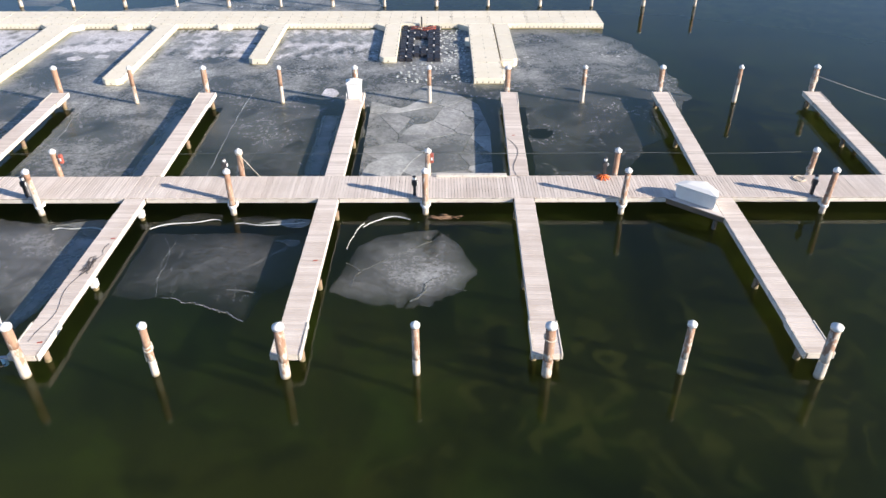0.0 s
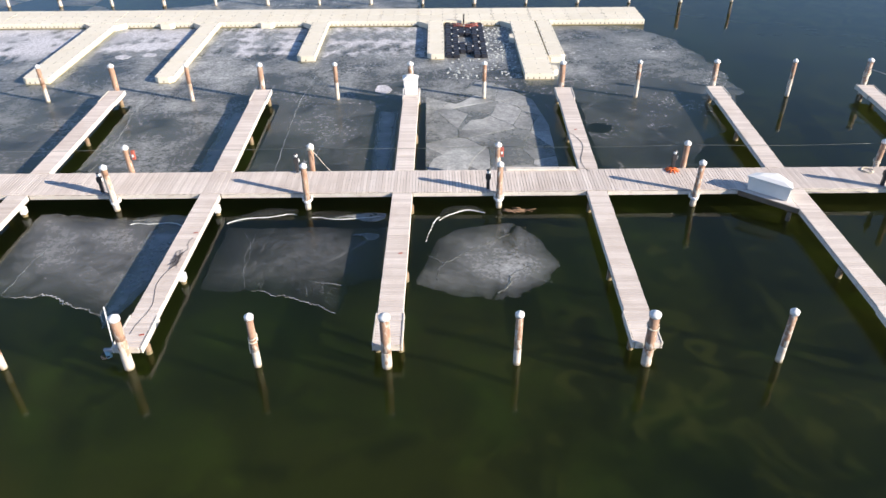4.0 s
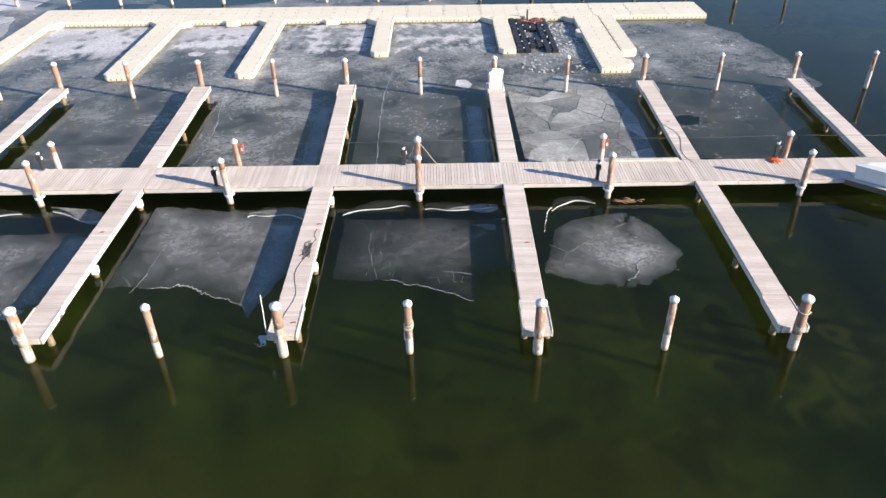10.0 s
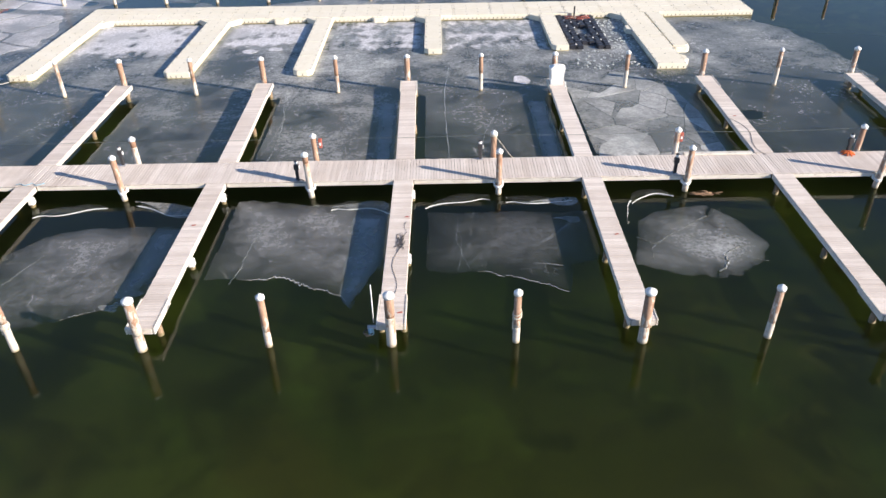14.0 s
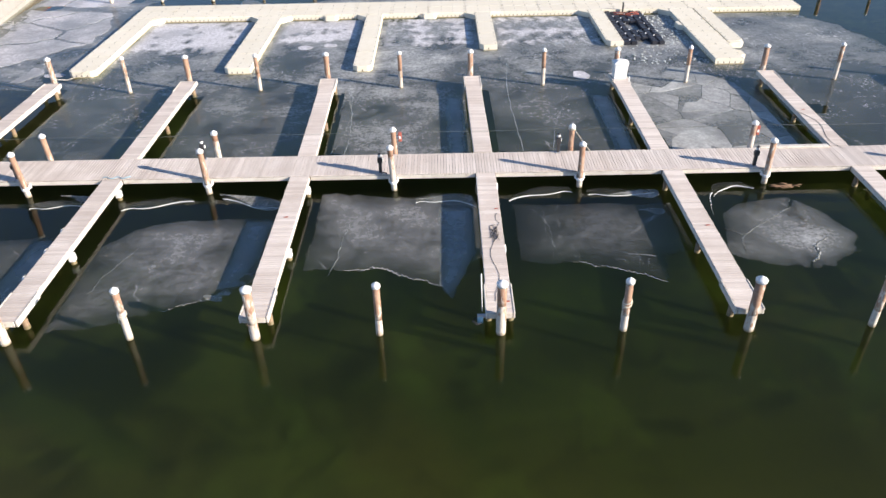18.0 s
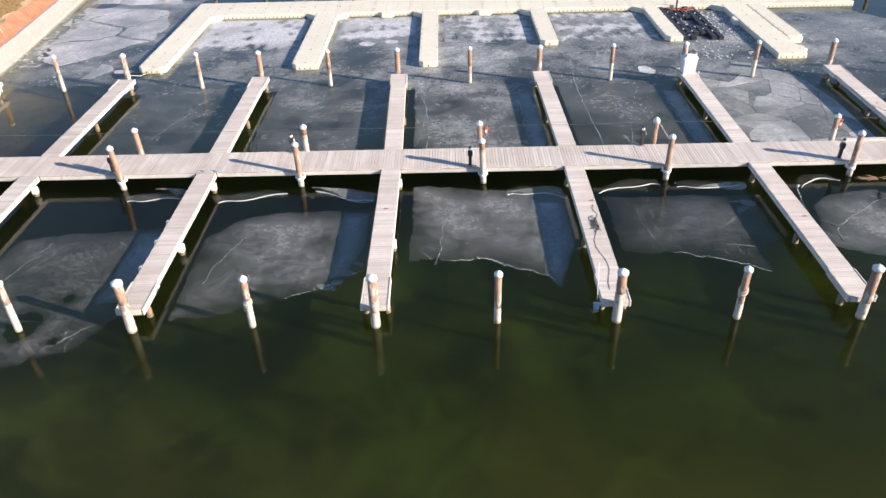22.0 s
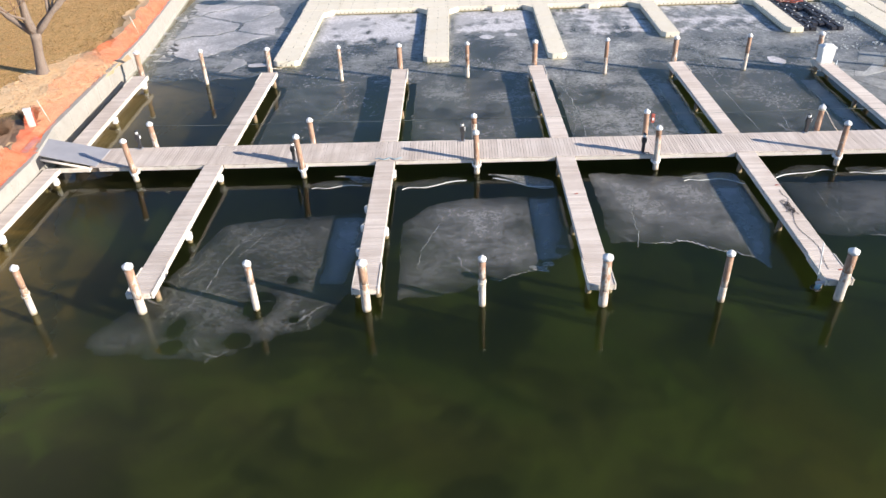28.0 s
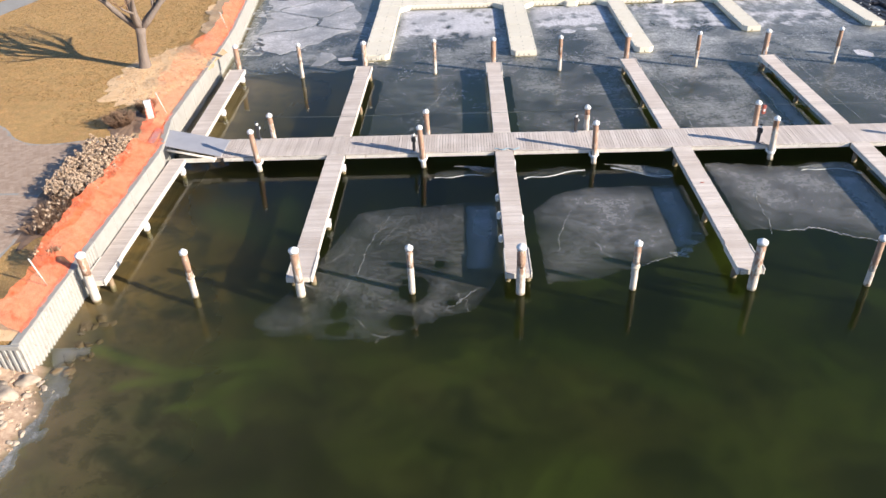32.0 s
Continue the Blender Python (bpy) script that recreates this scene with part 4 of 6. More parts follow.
def torn_edge(line, x0, x1, seed, width=0.035):
    """The toothed white lip of an ice sheet's near edge."""
    g = random.Random(seed)
    n = int((x1 - x0) / 0.1)
    bm = bmesh.new()
    prev = None
    for i in range(n):
        x = x0 + (x1 - x0) * i / (n - 1)
        y = float(np.interp(x, *zip(*line)))
        y += 0.16 * float(wob(x, y, 1.6, seed)) + 0.06 * float(wob(x, y, 0.4, seed + 1))
        swell = g.uniform(0.1, 1.3) * math.sin(math.pi * (i + 0.5) / n) ** 0.5
        tooth = (0.07 if i % 2 else -0.05) * swell
        pair = (bm.verts.new((x, y + tooth - width * 0.5 * swell, 0.02)), bm.verts.new((x + 0.03, y + tooth + width * swell, 0.035)))
        if prev:
            bm.faces.new((prev[0], pair[0], pair[1], prev[1]))
        prev = pair
    single("refrozen_ice", bm, "lip", "toothed white lip of torn ice", "ice", group="refrozen ice lines")


torn_edge(((-7.9, -7.1), (-4.6, -7.1), (-3.3, -7.7), (-2.1, -8.5), (-1.8, -9.1)), -6.2, -2.0, 50)
torn_edge(((0.9, -6.7), (3.4, -6.8), (5.1, -7.4), (6.8, -8.3)), 3.2, 6.7, 40, 0.012)
torn_edge(((-17, -10.7), (-15.1, -10.4), (-13.4, -9.7), (-11.4, -9.0), (-9.9, -7.8)), -13.0, -9.8, 60, 0.02)
for n, (x, y, r) in enumerate(((-11.2, -8.75, 0.3), (-10.75, -8.5, 0.22), (-10.35, -7.9, 0.28), (-10.0, -7.2, 0.16), (-10.9, -8.95, 0.14))):
    floe(x, y, r * 1.3, r * 0.7, n + 40, "ice_plate", 6)


def crack(x0, y0, x1, y1, sag, width=0.02, material="crack", label="thin white healed crack across the ice"):
    """A long crack: healed and white, or wet and dark."""
    g = random.Random(int(x0 * 10))
    pts, side = [], 0.0
    for i in range(30):
        f = i / 29
        side += g.uniform(-0.05, 0.05)
        pts.append((x0 + (x1 - x0) * f + sag * math.sin(math.pi * f) + side, y0 + (y1 - y0) * f, 0.0))
    bm = bmesh.new()
    bm_tube(bm, pts, [width * g.uniform(0.3, 1.3) for _ in pts], 4)
    for v in bm.verts:
        v.co.z = 0.02 + v.co.z * 0.2
    single("ice_crack", bm, material, label, "ice crack", group="ice cracks")


for row in ((2.4, 17.5, 2.1, 2.3, -0.3, 0.02), (-8.0, 13.0, -7.4, 2.4, 0.2, 0.02), (6.0, 12.0, 3.8, 3.0, -0.4, 0.01), (-21.0, 12.0, -23.5, 3.2, 0.3, 0.01), (-6.3, -3.4, -6.9, -7.4, 0.1, 0.014),
            (2.5, -2.6, 2.9, -6.8, -0.3, 0.007), (-23.7, -5.2, -24.75, -9.9, -0.25, 0.01), (-24.75, -9.9, -22.9, -10.6, 0.0, 0.007), (-22.9, -10.6, -21.2, -10.7, 0.0, 0.005), (-24.75, -9.9, -25.6, -11.6, 0.1, 0.008), (-23.0, -5.3, -24.2, -7.6, -0.1, 0.006), (-15.2, -5.0, -16.4, -8.4, -0.2, 0.012), (-7.8, 12.5, -8.1, 3.0, 0.5, 0.01),
            (1.9, -2.4, 2.6, -6.6, 0.5, 0.006)):
    crack(*row)
for row in ((10.2, -4.4, 10.85, -5.0, 0.05, 0.025), (10.85, -5.0, 10.55, -6.2, 0.05, 0.02), (10.85, -5.0, 13.8, -2.7, 0.1, 0.03), (12.95, -7.1, 13.6, -5.9, 0.08, 0.06), (13.6, -5.9, 14.5, -5.2, -0.08, 0.035), (14.2, -6.0, 15.3, -6.4, 0.0, 0.02)):
    crack(*row, "wet_crack", "dark wet crack across the pale ice patch")


for row in SHELVES:
    x, y, x2, y2, sag = row
    ridge(x, y, x2, y2, sag, 0.06 if x < -20 else 0.14)


# ---- docks ----
PITCH = 0.146
PLANK_MAIN = mesh_of("plank", box(-0.0665, 0.0665, 0, BACK - FRONT, -0.04, 0, 0.004), "deck_cross")
PLANK_FINGER = mesh_of("plank", box(-0.46, 0.46, -0.0665, 0.0665, -0.04, 0, 0.004), "deck_long")
jit = random.Random(7)


def dock_section(xl, xr, first=False):
    """A length of the main dock, planked crosswise."""
    ob = thing("dock_section", "weathered grey plank dock section on timber stringers", "dock", (0, 0, DECK), group="main dock sections")
    n = int(round((xr - xl) / PITCH))
    for i in range(n):
        x = xl + (i + 0.5) * (xr - xl) / n
        part("plank", PLANK_MAIN, "", ob, m=pose(x, FRONT + jit.uniform(-0.012, 0.012), jit.uniform(-0.004, 0.002), 0, 0, jit.uniform(-0.15, 0.15)))
    for y in (FRONT + 0.12, (FRONT + BACK) / 2, BACK - 0.12):
        part("stringer", box(xl + 0.01, xr - 0.01, y - 0.05, y + 0.05, -0.3, -0.045), "beam", ob)
    third = (xr - xl - 1.0) / 2
    for j in range(2):
        a = xl + 0.5 + third * j
        part("fascia_board", box(a + 0.006, a + third - 0.006, FRONT - 0.035, FRONT + 0.0, -0.24, -0.05, 0.006), "fascia", ob)
        part("fascia_board", box(a + 0.006, a + third - 0.006, BACK, BACK + 0.035, -0.24, -0.05, 0.006), "fascia", ob)
    for j in range(4):
        x = xl + (j + 0.5) * (xr - xl) / 4
        part("cross_beam", box(x - 0.06, x + 0.06, FRONT + 0.35, BACK - 0.35, -0.46, -0.3), "beam", ob)
    return ob


XS = [47.0, 36.4] + [FINGER[i][0] for i in range(1, 8)] + [-33.3]
for a, b in zip(XS, XS[1:]):
    dock_section(b, a)


def support(ob, x, y, bracket):
    """A short carrying pile beside a finger; some carry a white bracket."""
    p = part("stub_post", turned([(0.12, -1.5), (0.12, -0.3)], 10, (x, y)), "stub", ob, "brown stub pile stained at the waterline")
    part("stained_foot", turned([(0.127, -1.5), (0.127, -0.62)], 10, (x, y)), "wet", p)
    if bracket:
        part("bracket", box(x - 0.13, x + 0.13, y - 0.14, y + 0.14, -0.62, -0.27, 0.03), "white", ob, "white painted bracket")


def finger_pier(num, front):
    xa, xb, xc = FINGER[num]
    xa += 0.18 if num == 8 and not front else 0.0
    x0, y0, x1, y1 = (xa, FRONT - 0.05, xb, -10.95) if front else (xa, BACK + 0.05, xc, 13.0)
    length, head = math.hypot(x1 - x0, y1 - y0), math.degrees(math.atan2(-(x1 - x0), y1 - y0))
    ob = thing("finger_pier", "narrow weathered plank finger pier with bleached side boards", "finger pier", (x0, y0, DECK), head, group="finger piers")
    if num == 8 and front:
        ob.scale = (0.84, 1, 1)
    n = int(length / PITCH)
    for i in range(n):
        part("plank", PLANK_FINGER, "", ob, m=pose(jit.uniform(-0.008, 0.008), (i + 0.5) * length / n, jit.uniform(-0.004, 0.002), 0, 0, jit.uniform(-0.4, 0.4)))
    half = length / 2
    for s in (-1, 1):
        for j in range(2):
            part("side_board", box(s * 0.45 - 0.022, s * 0.45 + 0.022, half * j + 0.006, half * (j + 1) - 0.006, -0.25, -0.046, 0.006), "fascia", ob)
        part("rub_board", box(s * 0.5 - 0.028, s * 0.5 + 0.028, length - 1.75, length + 0.02, -0.26, 0.018, 0.008), "fascia", ob)
        part("stringer", box(s * 0.3 - 0.04, s * 0.3 + 0.04, 0.02, length - 0.02, -0.28, -0.045), "beam", ob)
    part("end_board", box(-0.42, 0.42, length + 0.001, length + 0.04, -0.24, -0.01, 0.006), "fascia", ob)
    for y in ((0.62, 6.0, 10.2) if front else (4.7, 10.2)):
        part("cross_beam", box(-0.5, 0.5, y - 0.07, y + 0.07, -0.42, -0.28), "beam", ob)
        for s in (-1, 1):
            east = s * (-1 if front else 1) > 0
            support(ob, s * (0.42 if east else 0.4), y, east and (y < 10 and num >= 4 if front else num == 8))
    return ob


for i in range(0, 9):
    finger_pier(i, True) if i else None
    finger_pier(i, False)

# ---- mooring piles ----
def pile_meshes(r, cap_r, split, top, foot="sunken"):
    cap = [(cap_r, top - 0.16), (cap_r * 1.02, top - 0.05), (cap_r * 0.8, top - 0.02), (cap_r * 0.25, top + 0.06), (0.01, top + 0.07)]
    return (mesh_of("shaft", turned([(r * 0.94, split - 0.03), (r, min(split + 0.3, top - 0.2)), (r * 0.97, top - 0.1)], 16), "rust"),
            mesh_of("sleeve", turned([(r * 1.01, -0.02), (r * 1.02, 0.1), (r * 1.005, split - 0.04), (r * 0.97, split)], 16), "sleeve"),
            mesh_of("foot", turned([(r * 1.02, -1.5), (r * 1.02, -0.02)], 12), foot),
            mesh_of("cap", turned(cap, 16), "cap"))


KINDS = {"thick": pile_meshes(0.175, 0.2, 0.72, 2.29), "thin": pile_meshes(0.13, 0.155, 0.7, 2.27), "tall": pile_meshes(0.13, 0.15, 1.15, 2.36, "sunken_dark"),
         "brown": pile_meshes(0.14, 0.165, 0.12, 2.1), "dock": pile_meshes(0.14, 0.165, 0.42, 2.34), "far": pile_meshes(0.17, 0.19, 0.5, 2.33, "sunken_dark"), "thick_pale": pile_meshes(0.175, 0.2, 1.3, 2.29),
         "thin_pale": pile_meshes(0.13, 0.155, 1.25, 2.26), "brown_pale": pile_meshes(0.14, 0.165, 1.6, 2.1), "dock_pale": pile_meshes(0.14, 0.165, 1.85, 2.34)}


def pile(kind, x, y, lean=(0.0, 0.0), label="rusty mooring pile with a white cap and chalky foot"):
    ob = thing("mooring_pile", label, "mooring pile", (x, y, 0), group="mooring piles")
    ob.matrix_basis = pose(x, y, 0, lean[1], lean[0], jit.uniform(0, 360) * 0)
    for name, me in zip(("shaft", "sleeve", "foot", "cap"), KINDS[kind]):
        part(name, me, "", ob)
    if kind.startswith("dock"):
        part("collar", turned([(0.165, 0.36), (0.185, 0.39), (0.185, 0.47), (0.165, 0.5)], 12), "white", ob, "white painted pile collar")
        for s in (-1, 1):
            part("collar_arm", box(s * 0.2 - 0.04, s * 0.2 + 0.04, 0.02, 0.2, 0.4, 0.6, 0.015), "white", ob)
    return ob


for x, y in zip((27.18, 17.83, 8.85, -0.09, -8.97, -18.0, -26.75, -35.1), (-11.34, -11.22, -11.23, -11.18, -11.24, -11.28, -11.2, -11.25)):
    pile("thick_pale" if x in (-0.09, -18.0, -35.1) else "thick", x, y)
for x in (22.5, 13.35, 4.35, -4.48, -13.56, -22.3, -31.08):
    pile("thin_pale" if x in (-13.56, -22.3, -31.08) else "thin", x, -11.13)
for x, lean in zip((32.1, 22.64, 13.48, 4.5, -4.48, -13.48, -22.3, -30.95), (-2, -2, 0, 0, 2.5, 1, 3, 3)):
    pile("dock_pale" if x == -4.48 else "dock", x + 0.02, -0.36, (-lean, 0), "rusty mooring pile held to the dock by a white collar")
for x, lean in zip((32.4, 22.8, 13.6, 4.44, -4.48, -13.5, -22.1, -30.6), (-2, -1, 0, 0, 2, 1, 2, 2)):
    pile("brown_pale" if x in (-13.5, 32.4) else "brown", x, 2.2, (-lean, 0), "rusty brown mooring pile with a white cap beside the dock")
for x in (37.25, 27.8, 18.36, 9.0, -0.23, -9.3, -18.13, -26.76, -35.36):
    pile("far", x, 13.22)
for x in (32.56, 23.05, 13.54, 4.39, -4.68, -13.7, -22.06, -31.1):
    pile("tall", x, 13.11, label="slim pale mooring pile with a rusty top and white cap")
for i in range(16):
    pile("tall" if i % 2 else "far", -31.4 + 4.53 * i, 35.0, label="mooring pile beyond the floating walkway")


# ---- floating dock of beige plastic sections ----
FLOAT_TOP = 0.42


def float_run(name, label, x0, x1, y0, y1, nx, ny, chamfer=(False, False), along_y=True):
    """Moulded float sections with rounded edges, pin pockets on top and a stained waterline."""
    ob = thing(name, label, "floating dock", group="floating dock runs")
    dx, dy = (x1 - x0) / nx, (y1 - y0) / ny
    for i in range(nx):
        for j in range(ny):
            a, b, c, d = x0 + i * dx + 0.003, x0 + (i + 1) * dx - 0.003, y0 + j * dy + 0.003, y0 + (j + 1) * dy - 0.003
            cut = 0.3 if (j == 0 and any(chamfer)) else 0.0
            ring = []
            if cut and i == 0 and chamfer[0]:
                ring += [(a, c + cut), (a + cut, c)]
            else:
                ring += [(a, c)]
            if cut and i == nx - 1 and chamfer[1]:
                ring += [(b - cut, c), (b, c + cut)]
            else:
                ring += [(b, c)]
            ring += [(b, d), (a, d)]
            bm = bmesh.new()
            lo, hi = [bm.verts.new((x, y, 0.06)) for x, y in ring], [bm.verts.new((x, y, FLOAT_TOP)) for x, y in ring]
            top = bm.faces.new(hi)
            bm.faces.new(lo[::-1])
            for n in range(len(ring)):
                bm.faces.new((lo[n], lo[(n + 1) % len(ring)], hi[(n + 1) % len(ring)], hi[n]))
            bmesh.ops.bevel(bm, geom=[e for e in top.edges], offset=0.015, segments=2, affect="EDGES")
            sec = part("float_section", bm, "beige", ob)
            bm = bmesh.new()
            lo, hi = [bm.verts.new((x, y, -0.12)) for x, y in ring], [bm.verts.new((x, y, 0.062)) for x, y in ring]
            bm.faces.new(hi)
            for n in range(len(ring)):
                bm.faces.new((lo[n], lo[(n + 1) % len(ring)], hi[(n + 1) % len(ring)], hi[n]))
            part("hull", bm, "scum", sec, "hull stained at the waterline")
            bm = bmesh.new()
            kx, ky = max(1, int(round((b - a) / 0.95))), max(1, int(round((d - c) / 1.0)))
            for p in range(kx + 1):
                for q in range(ky + 1):
                    px, py = a + 0.1 + (b - a - 0.2) * p / kx, c + 0.1 + (d - c - 0.2) * q / ky
                    if cut and q == 0:
                        py += 0.3
                    bm_box(bm, px - 0.035, px + 0.035, py - 0.035, py + 0.035, FLOAT_TOP - 0.01, FLOAT_TOP + 0.004)
            m = int((b - a) / 0.33)
            for p in range(m):
                px = a + (p + 0.5) * (b - a) / m
                if cut and not (a + cut < px < b - cut):
                    continue
                bm_box(bm, px - 0.03, px + 0.03, c - 0.004, c + 0.05, 0.08, 0.2)
            m = int((d - c - cut) / 0.33)
            for p in range(m):
                py = c + cut + (p + 0.5) * (d - c - cut) / m
                bm_box(bm, a - 0.004, a + 0.05, py - 0.03, py + 0.03, 0.08, 0.2)
                bm_box(bm, b - 0.05, b + 0.004, py - 0.03, py + 0.03, 0.08, 0.2)
            part("pocket_relief", bm, "dark", sec, "dark pin pockets")["kind"] = "stuff"
    return ob


float_run("floating_walkway", "long beige plastic floating walkway of joined sections", -27.3, 27.3, 28.5, 32.15, 18, 2, (False, False))
for x0, x1, y0, nx, ny, ends in ((-27.25, -25.4, 16.0, 1, 4, (1, 1)), (-16.75, -14.95, 16.1, 1, 4, (1, 0)), (-8.05, -6.75, 16.1, 1, 4, (1, 1)), (0.72, 2.0, 20.1, 1, 3, (1, 0)),
                                 (9.92, 11.14, 20.4, 1, 3, (1, 0)), (16.45, 18.4, 16.3, 1, 4, (0, 0)), (18.5, 19.65, 20.0, 1, 3, (0, 1))):
    float_run("floating_finger", "beige plastic floating finger dock", x0, x1, y0, 28.48, nx, ny, (bool(ends[0]), bool(ends[1])))


def gusset(x, y, size, side):
    bm = bmesh.new()
    ring = [(x, y), (x + side * size, y), (x, y - size)]
    lo, hi = [bm.verts.new((a, b, -0.1)) for a, b in ring], [bm.verts.new((a, b, FLOAT_TOP - 0.02)) for a, b in ring]
    bm.faces.new(hi)
    bm.faces.new(lo)
    for n in range(3):
        bm.faces.new((lo[n], lo[(n + 1) % 3], hi[(n + 1) % 3], hi[n]))
    single("corner_gusset", bm, "beige", "beige triangular corner gusset between float sections", "float gusset", group="float gussets")


for x, side in ((-25.38, 1), (-16.77, -1), (-14.93, 1), (-8.07, -1), (0.7, -1), (9.9, -1), (16.43, -1)):
    gusset(x, 28.48, 0.75, side)


def nub(x, y, turn):
    """A half-hexagon coupling block on a float's side."""
    bm = bmesh.new()
    ring = [(-0.62, 0), (-0.38, -0.36), (0.38, -0.36), (0.62, 0)]
    lo, hi = [bm.verts.new((a, b, -0.1)) for a, b in ring], [bm.verts.new((a, b, FLOAT_TOP - 0.03)) for a, b in ring]
    top = bm.faces.new(hi)
    bm.faces.new(lo)
    for n in range(4):
        bm.faces.new((lo[n], lo[(n + 1) % 4], hi[(n + 1) % 4], hi[n]))
    bmesh.ops.bevel(bm, geom=[e for e in top.edges], offset=0.03, segments=1, affect="EDGES")
    single("float_bumper", bm, "beige", "beige half-hexagon bumper block on the float", "float bumper", (x, y, 0), turn, group="float bumpers")


for x, y, turn in ((-11.0, 28.49, 0), (-3.0, 28.49, 0), (16.44, 24.6, -90), (18.42, 17.6, 90), (19.0, 19.99, 0)):
    nub(x, y, turn)

# ---- dark drive-on float of small cubes ----
ob = thing("drive_on_float", "dark grey-blue cube float lying between beige fingers", "drive-on float")
cube = bmesh.new()
bm_box(cube, -0.235, 0.235, -0.235, 0.235, -0.15, 0.28)
bmesh.ops.bevel(cube, geom=cube.edges[:], offset=0.07, segments=2, affect="EDGES")
cube = mesh_of("float_cube", cube, "cube")
lug = mesh_of("joint_pin", turned([(0.05, 0.2), (0.06, 0.26), (0.05, 0.29)], 8), "cap")
for i in range(6):
    for j in range(16):
        if i in (2, 3) and (j in (0, 1, 6, 7, 8, 9, 14, 15)):
            continue
        part("float_cube", cube, "", ob, m=pose(11.5 + 0.5 * i, 20.9 + 0.5 * j, jit.uniform(-0.03, 0.03), jit.uniform(-2, 2), jit.uniform(-2, 2), 0))
        if (i + j) % 3 == 0:
            part("joint_pin", lug, "", ob, m=pose(11.75 + 0.5 * i, 21.15 + 0.5 * j, 0))
for dy in (0.0, 0.5):
    part("strap", tube([(11.9 + 0.4 * i, 27.4 + dy + 0.2 * math.sin(i * 1.7), 0.3) for i in range(6)], 0.035, 5), "red", ob, "red webbing strap")
part("bow_post", box(12.7, 12.82, 28.3, 28.42, 0.2, 1.0, 0.02), "black", ob)


# white ice chips frozen in round the dark float
g = random.Random(31)
chips = bmesh.new()
for _ in range(260):
    x, y, r, t = g.uniform(11.3, 16.3), g.uniform(16.5, 28.2), g.uniform(0.03, 0.12), g.uniform(0, 3.14)
    if 11.2 < x < 14.3 and y > 20.5:
        x += 3.0
    if x > 16.3:
        continue
    ring = [chips.verts.new((x + r * g.uniform(0.6, 1.1) * math.cos(t + a), y + r * g.uniform(0.6, 1.1) * math.sin(t + a), 0.03 + g.uniform(0, 0.03))) for a in (0, 1.3, 2.5, 3.8, 5.0)]
    low = [chips.verts.new((v.co.x, v.co.y, 0.0)) for v in ring]
    chips.faces.new(ring)
    for i in range(5):
        chips.faces.new((ring[i], low[i], low[(i + 1) % 5], ring[(i + 1) % 5]))
single("ice_chips", chips, "frost", "small white chips of broken ice beside the float", "ice chips", kind="stuff")

scraps = bmesh.new()
for _ in range(90):
    x, y, r = g.gauss(14.0, 0.35), g.gauss(-3.6, 0.75), g.uniform(0.012, 0.04)
    bm_box(scraps, -r, r, -r * 0.6, r * 0.6, 0, 0.012, pose(x, y, 0.012, 0, 0, g.uniform(0, 180)))
single("leaf_scraps", scraps, "dark", "brown leaf scraps frozen on the pale ice patch", "leaves", kind="stuff")


# ---- dock fixtures ----
def pedestal(x, y, hose=False):
    ob = thing("power_pedestal", "slim black power pedestal with a pale lamp head on the dock", "power pedestal", (x, y, DECK), group="power pedestals")
    part("base_plate", box(-0.13, 0.13, -0.13, 0.13, 0, 0.03, 0.006), "steel", ob)
    part("post", box(-0.075, 0.075, -0.075, 0.075, 0.03, 0.85, 0.015), "black", ob)
    part("outlet_box", box(-0.12, 0.12, -0.1, 0.1, 0.55, 0.8, 0.02), "black", ob)
    part("outlet_cover", box(0.11, 0.15, -0.06, 0.06, 0.6, 0.75, 0.01), "white", ob)
    part("lamp_head", turned([(0.07, 0.85), (0.085, 0.9), (0.085, 0.98), (0.05, 1.02)], 10), "white", ob, "pale lamp lens")
    part("lamp_hood", turned([(0.09, 0.985), (0.1, 1.01), (0.03, 1.06)], 10), "black", ob)
    if hose:
        loop = [(0.17 + 0.16 * math.cos(a), -0.17 + 0.02 * math.sin(3 * a), -0.1 + 0.2 * math.sin(a)) for a in [0.5 * i for i in range(26)]]
        part("cable_coil", tube(loop, 0.02, 5), "cord", ob, "dark coiled shore cable")
    return ob


for x, y, h in ((31.6, 0.05, False), (13.0, 0.05, False), (-5.1, 0.05, True), (-22.75, 0.05, False), (22.2, 1.9, False), (3.75, 1.9, False), (-14.15, 1.9, False), (-31.35, 1.9, False)):
    pedestal(x, y, h)


def extinguisher(x, y):
    ob = thing("fire_extinguisher_box", "red fire extinguisher box strapped to a pile", "extinguisher box", (x, y, 0))
    part("cabinet", box(0.0, 0.17, -0.08, 0.08, 1.4, 1.88, 0.02), "red", ob)
    part("window", box(0.04, 0.13, -0.086, -0.08, 1.55, 1.7, 0.002), "white", ob, "pale front panel")
    part("strap", box(-0.2, 0.02, -0.03, 0.03, 1.6, 1.66, 0.004), "steel", ob)


extinguisher(-4.3, 2.18)
extinguisher(13.7, 2.18)

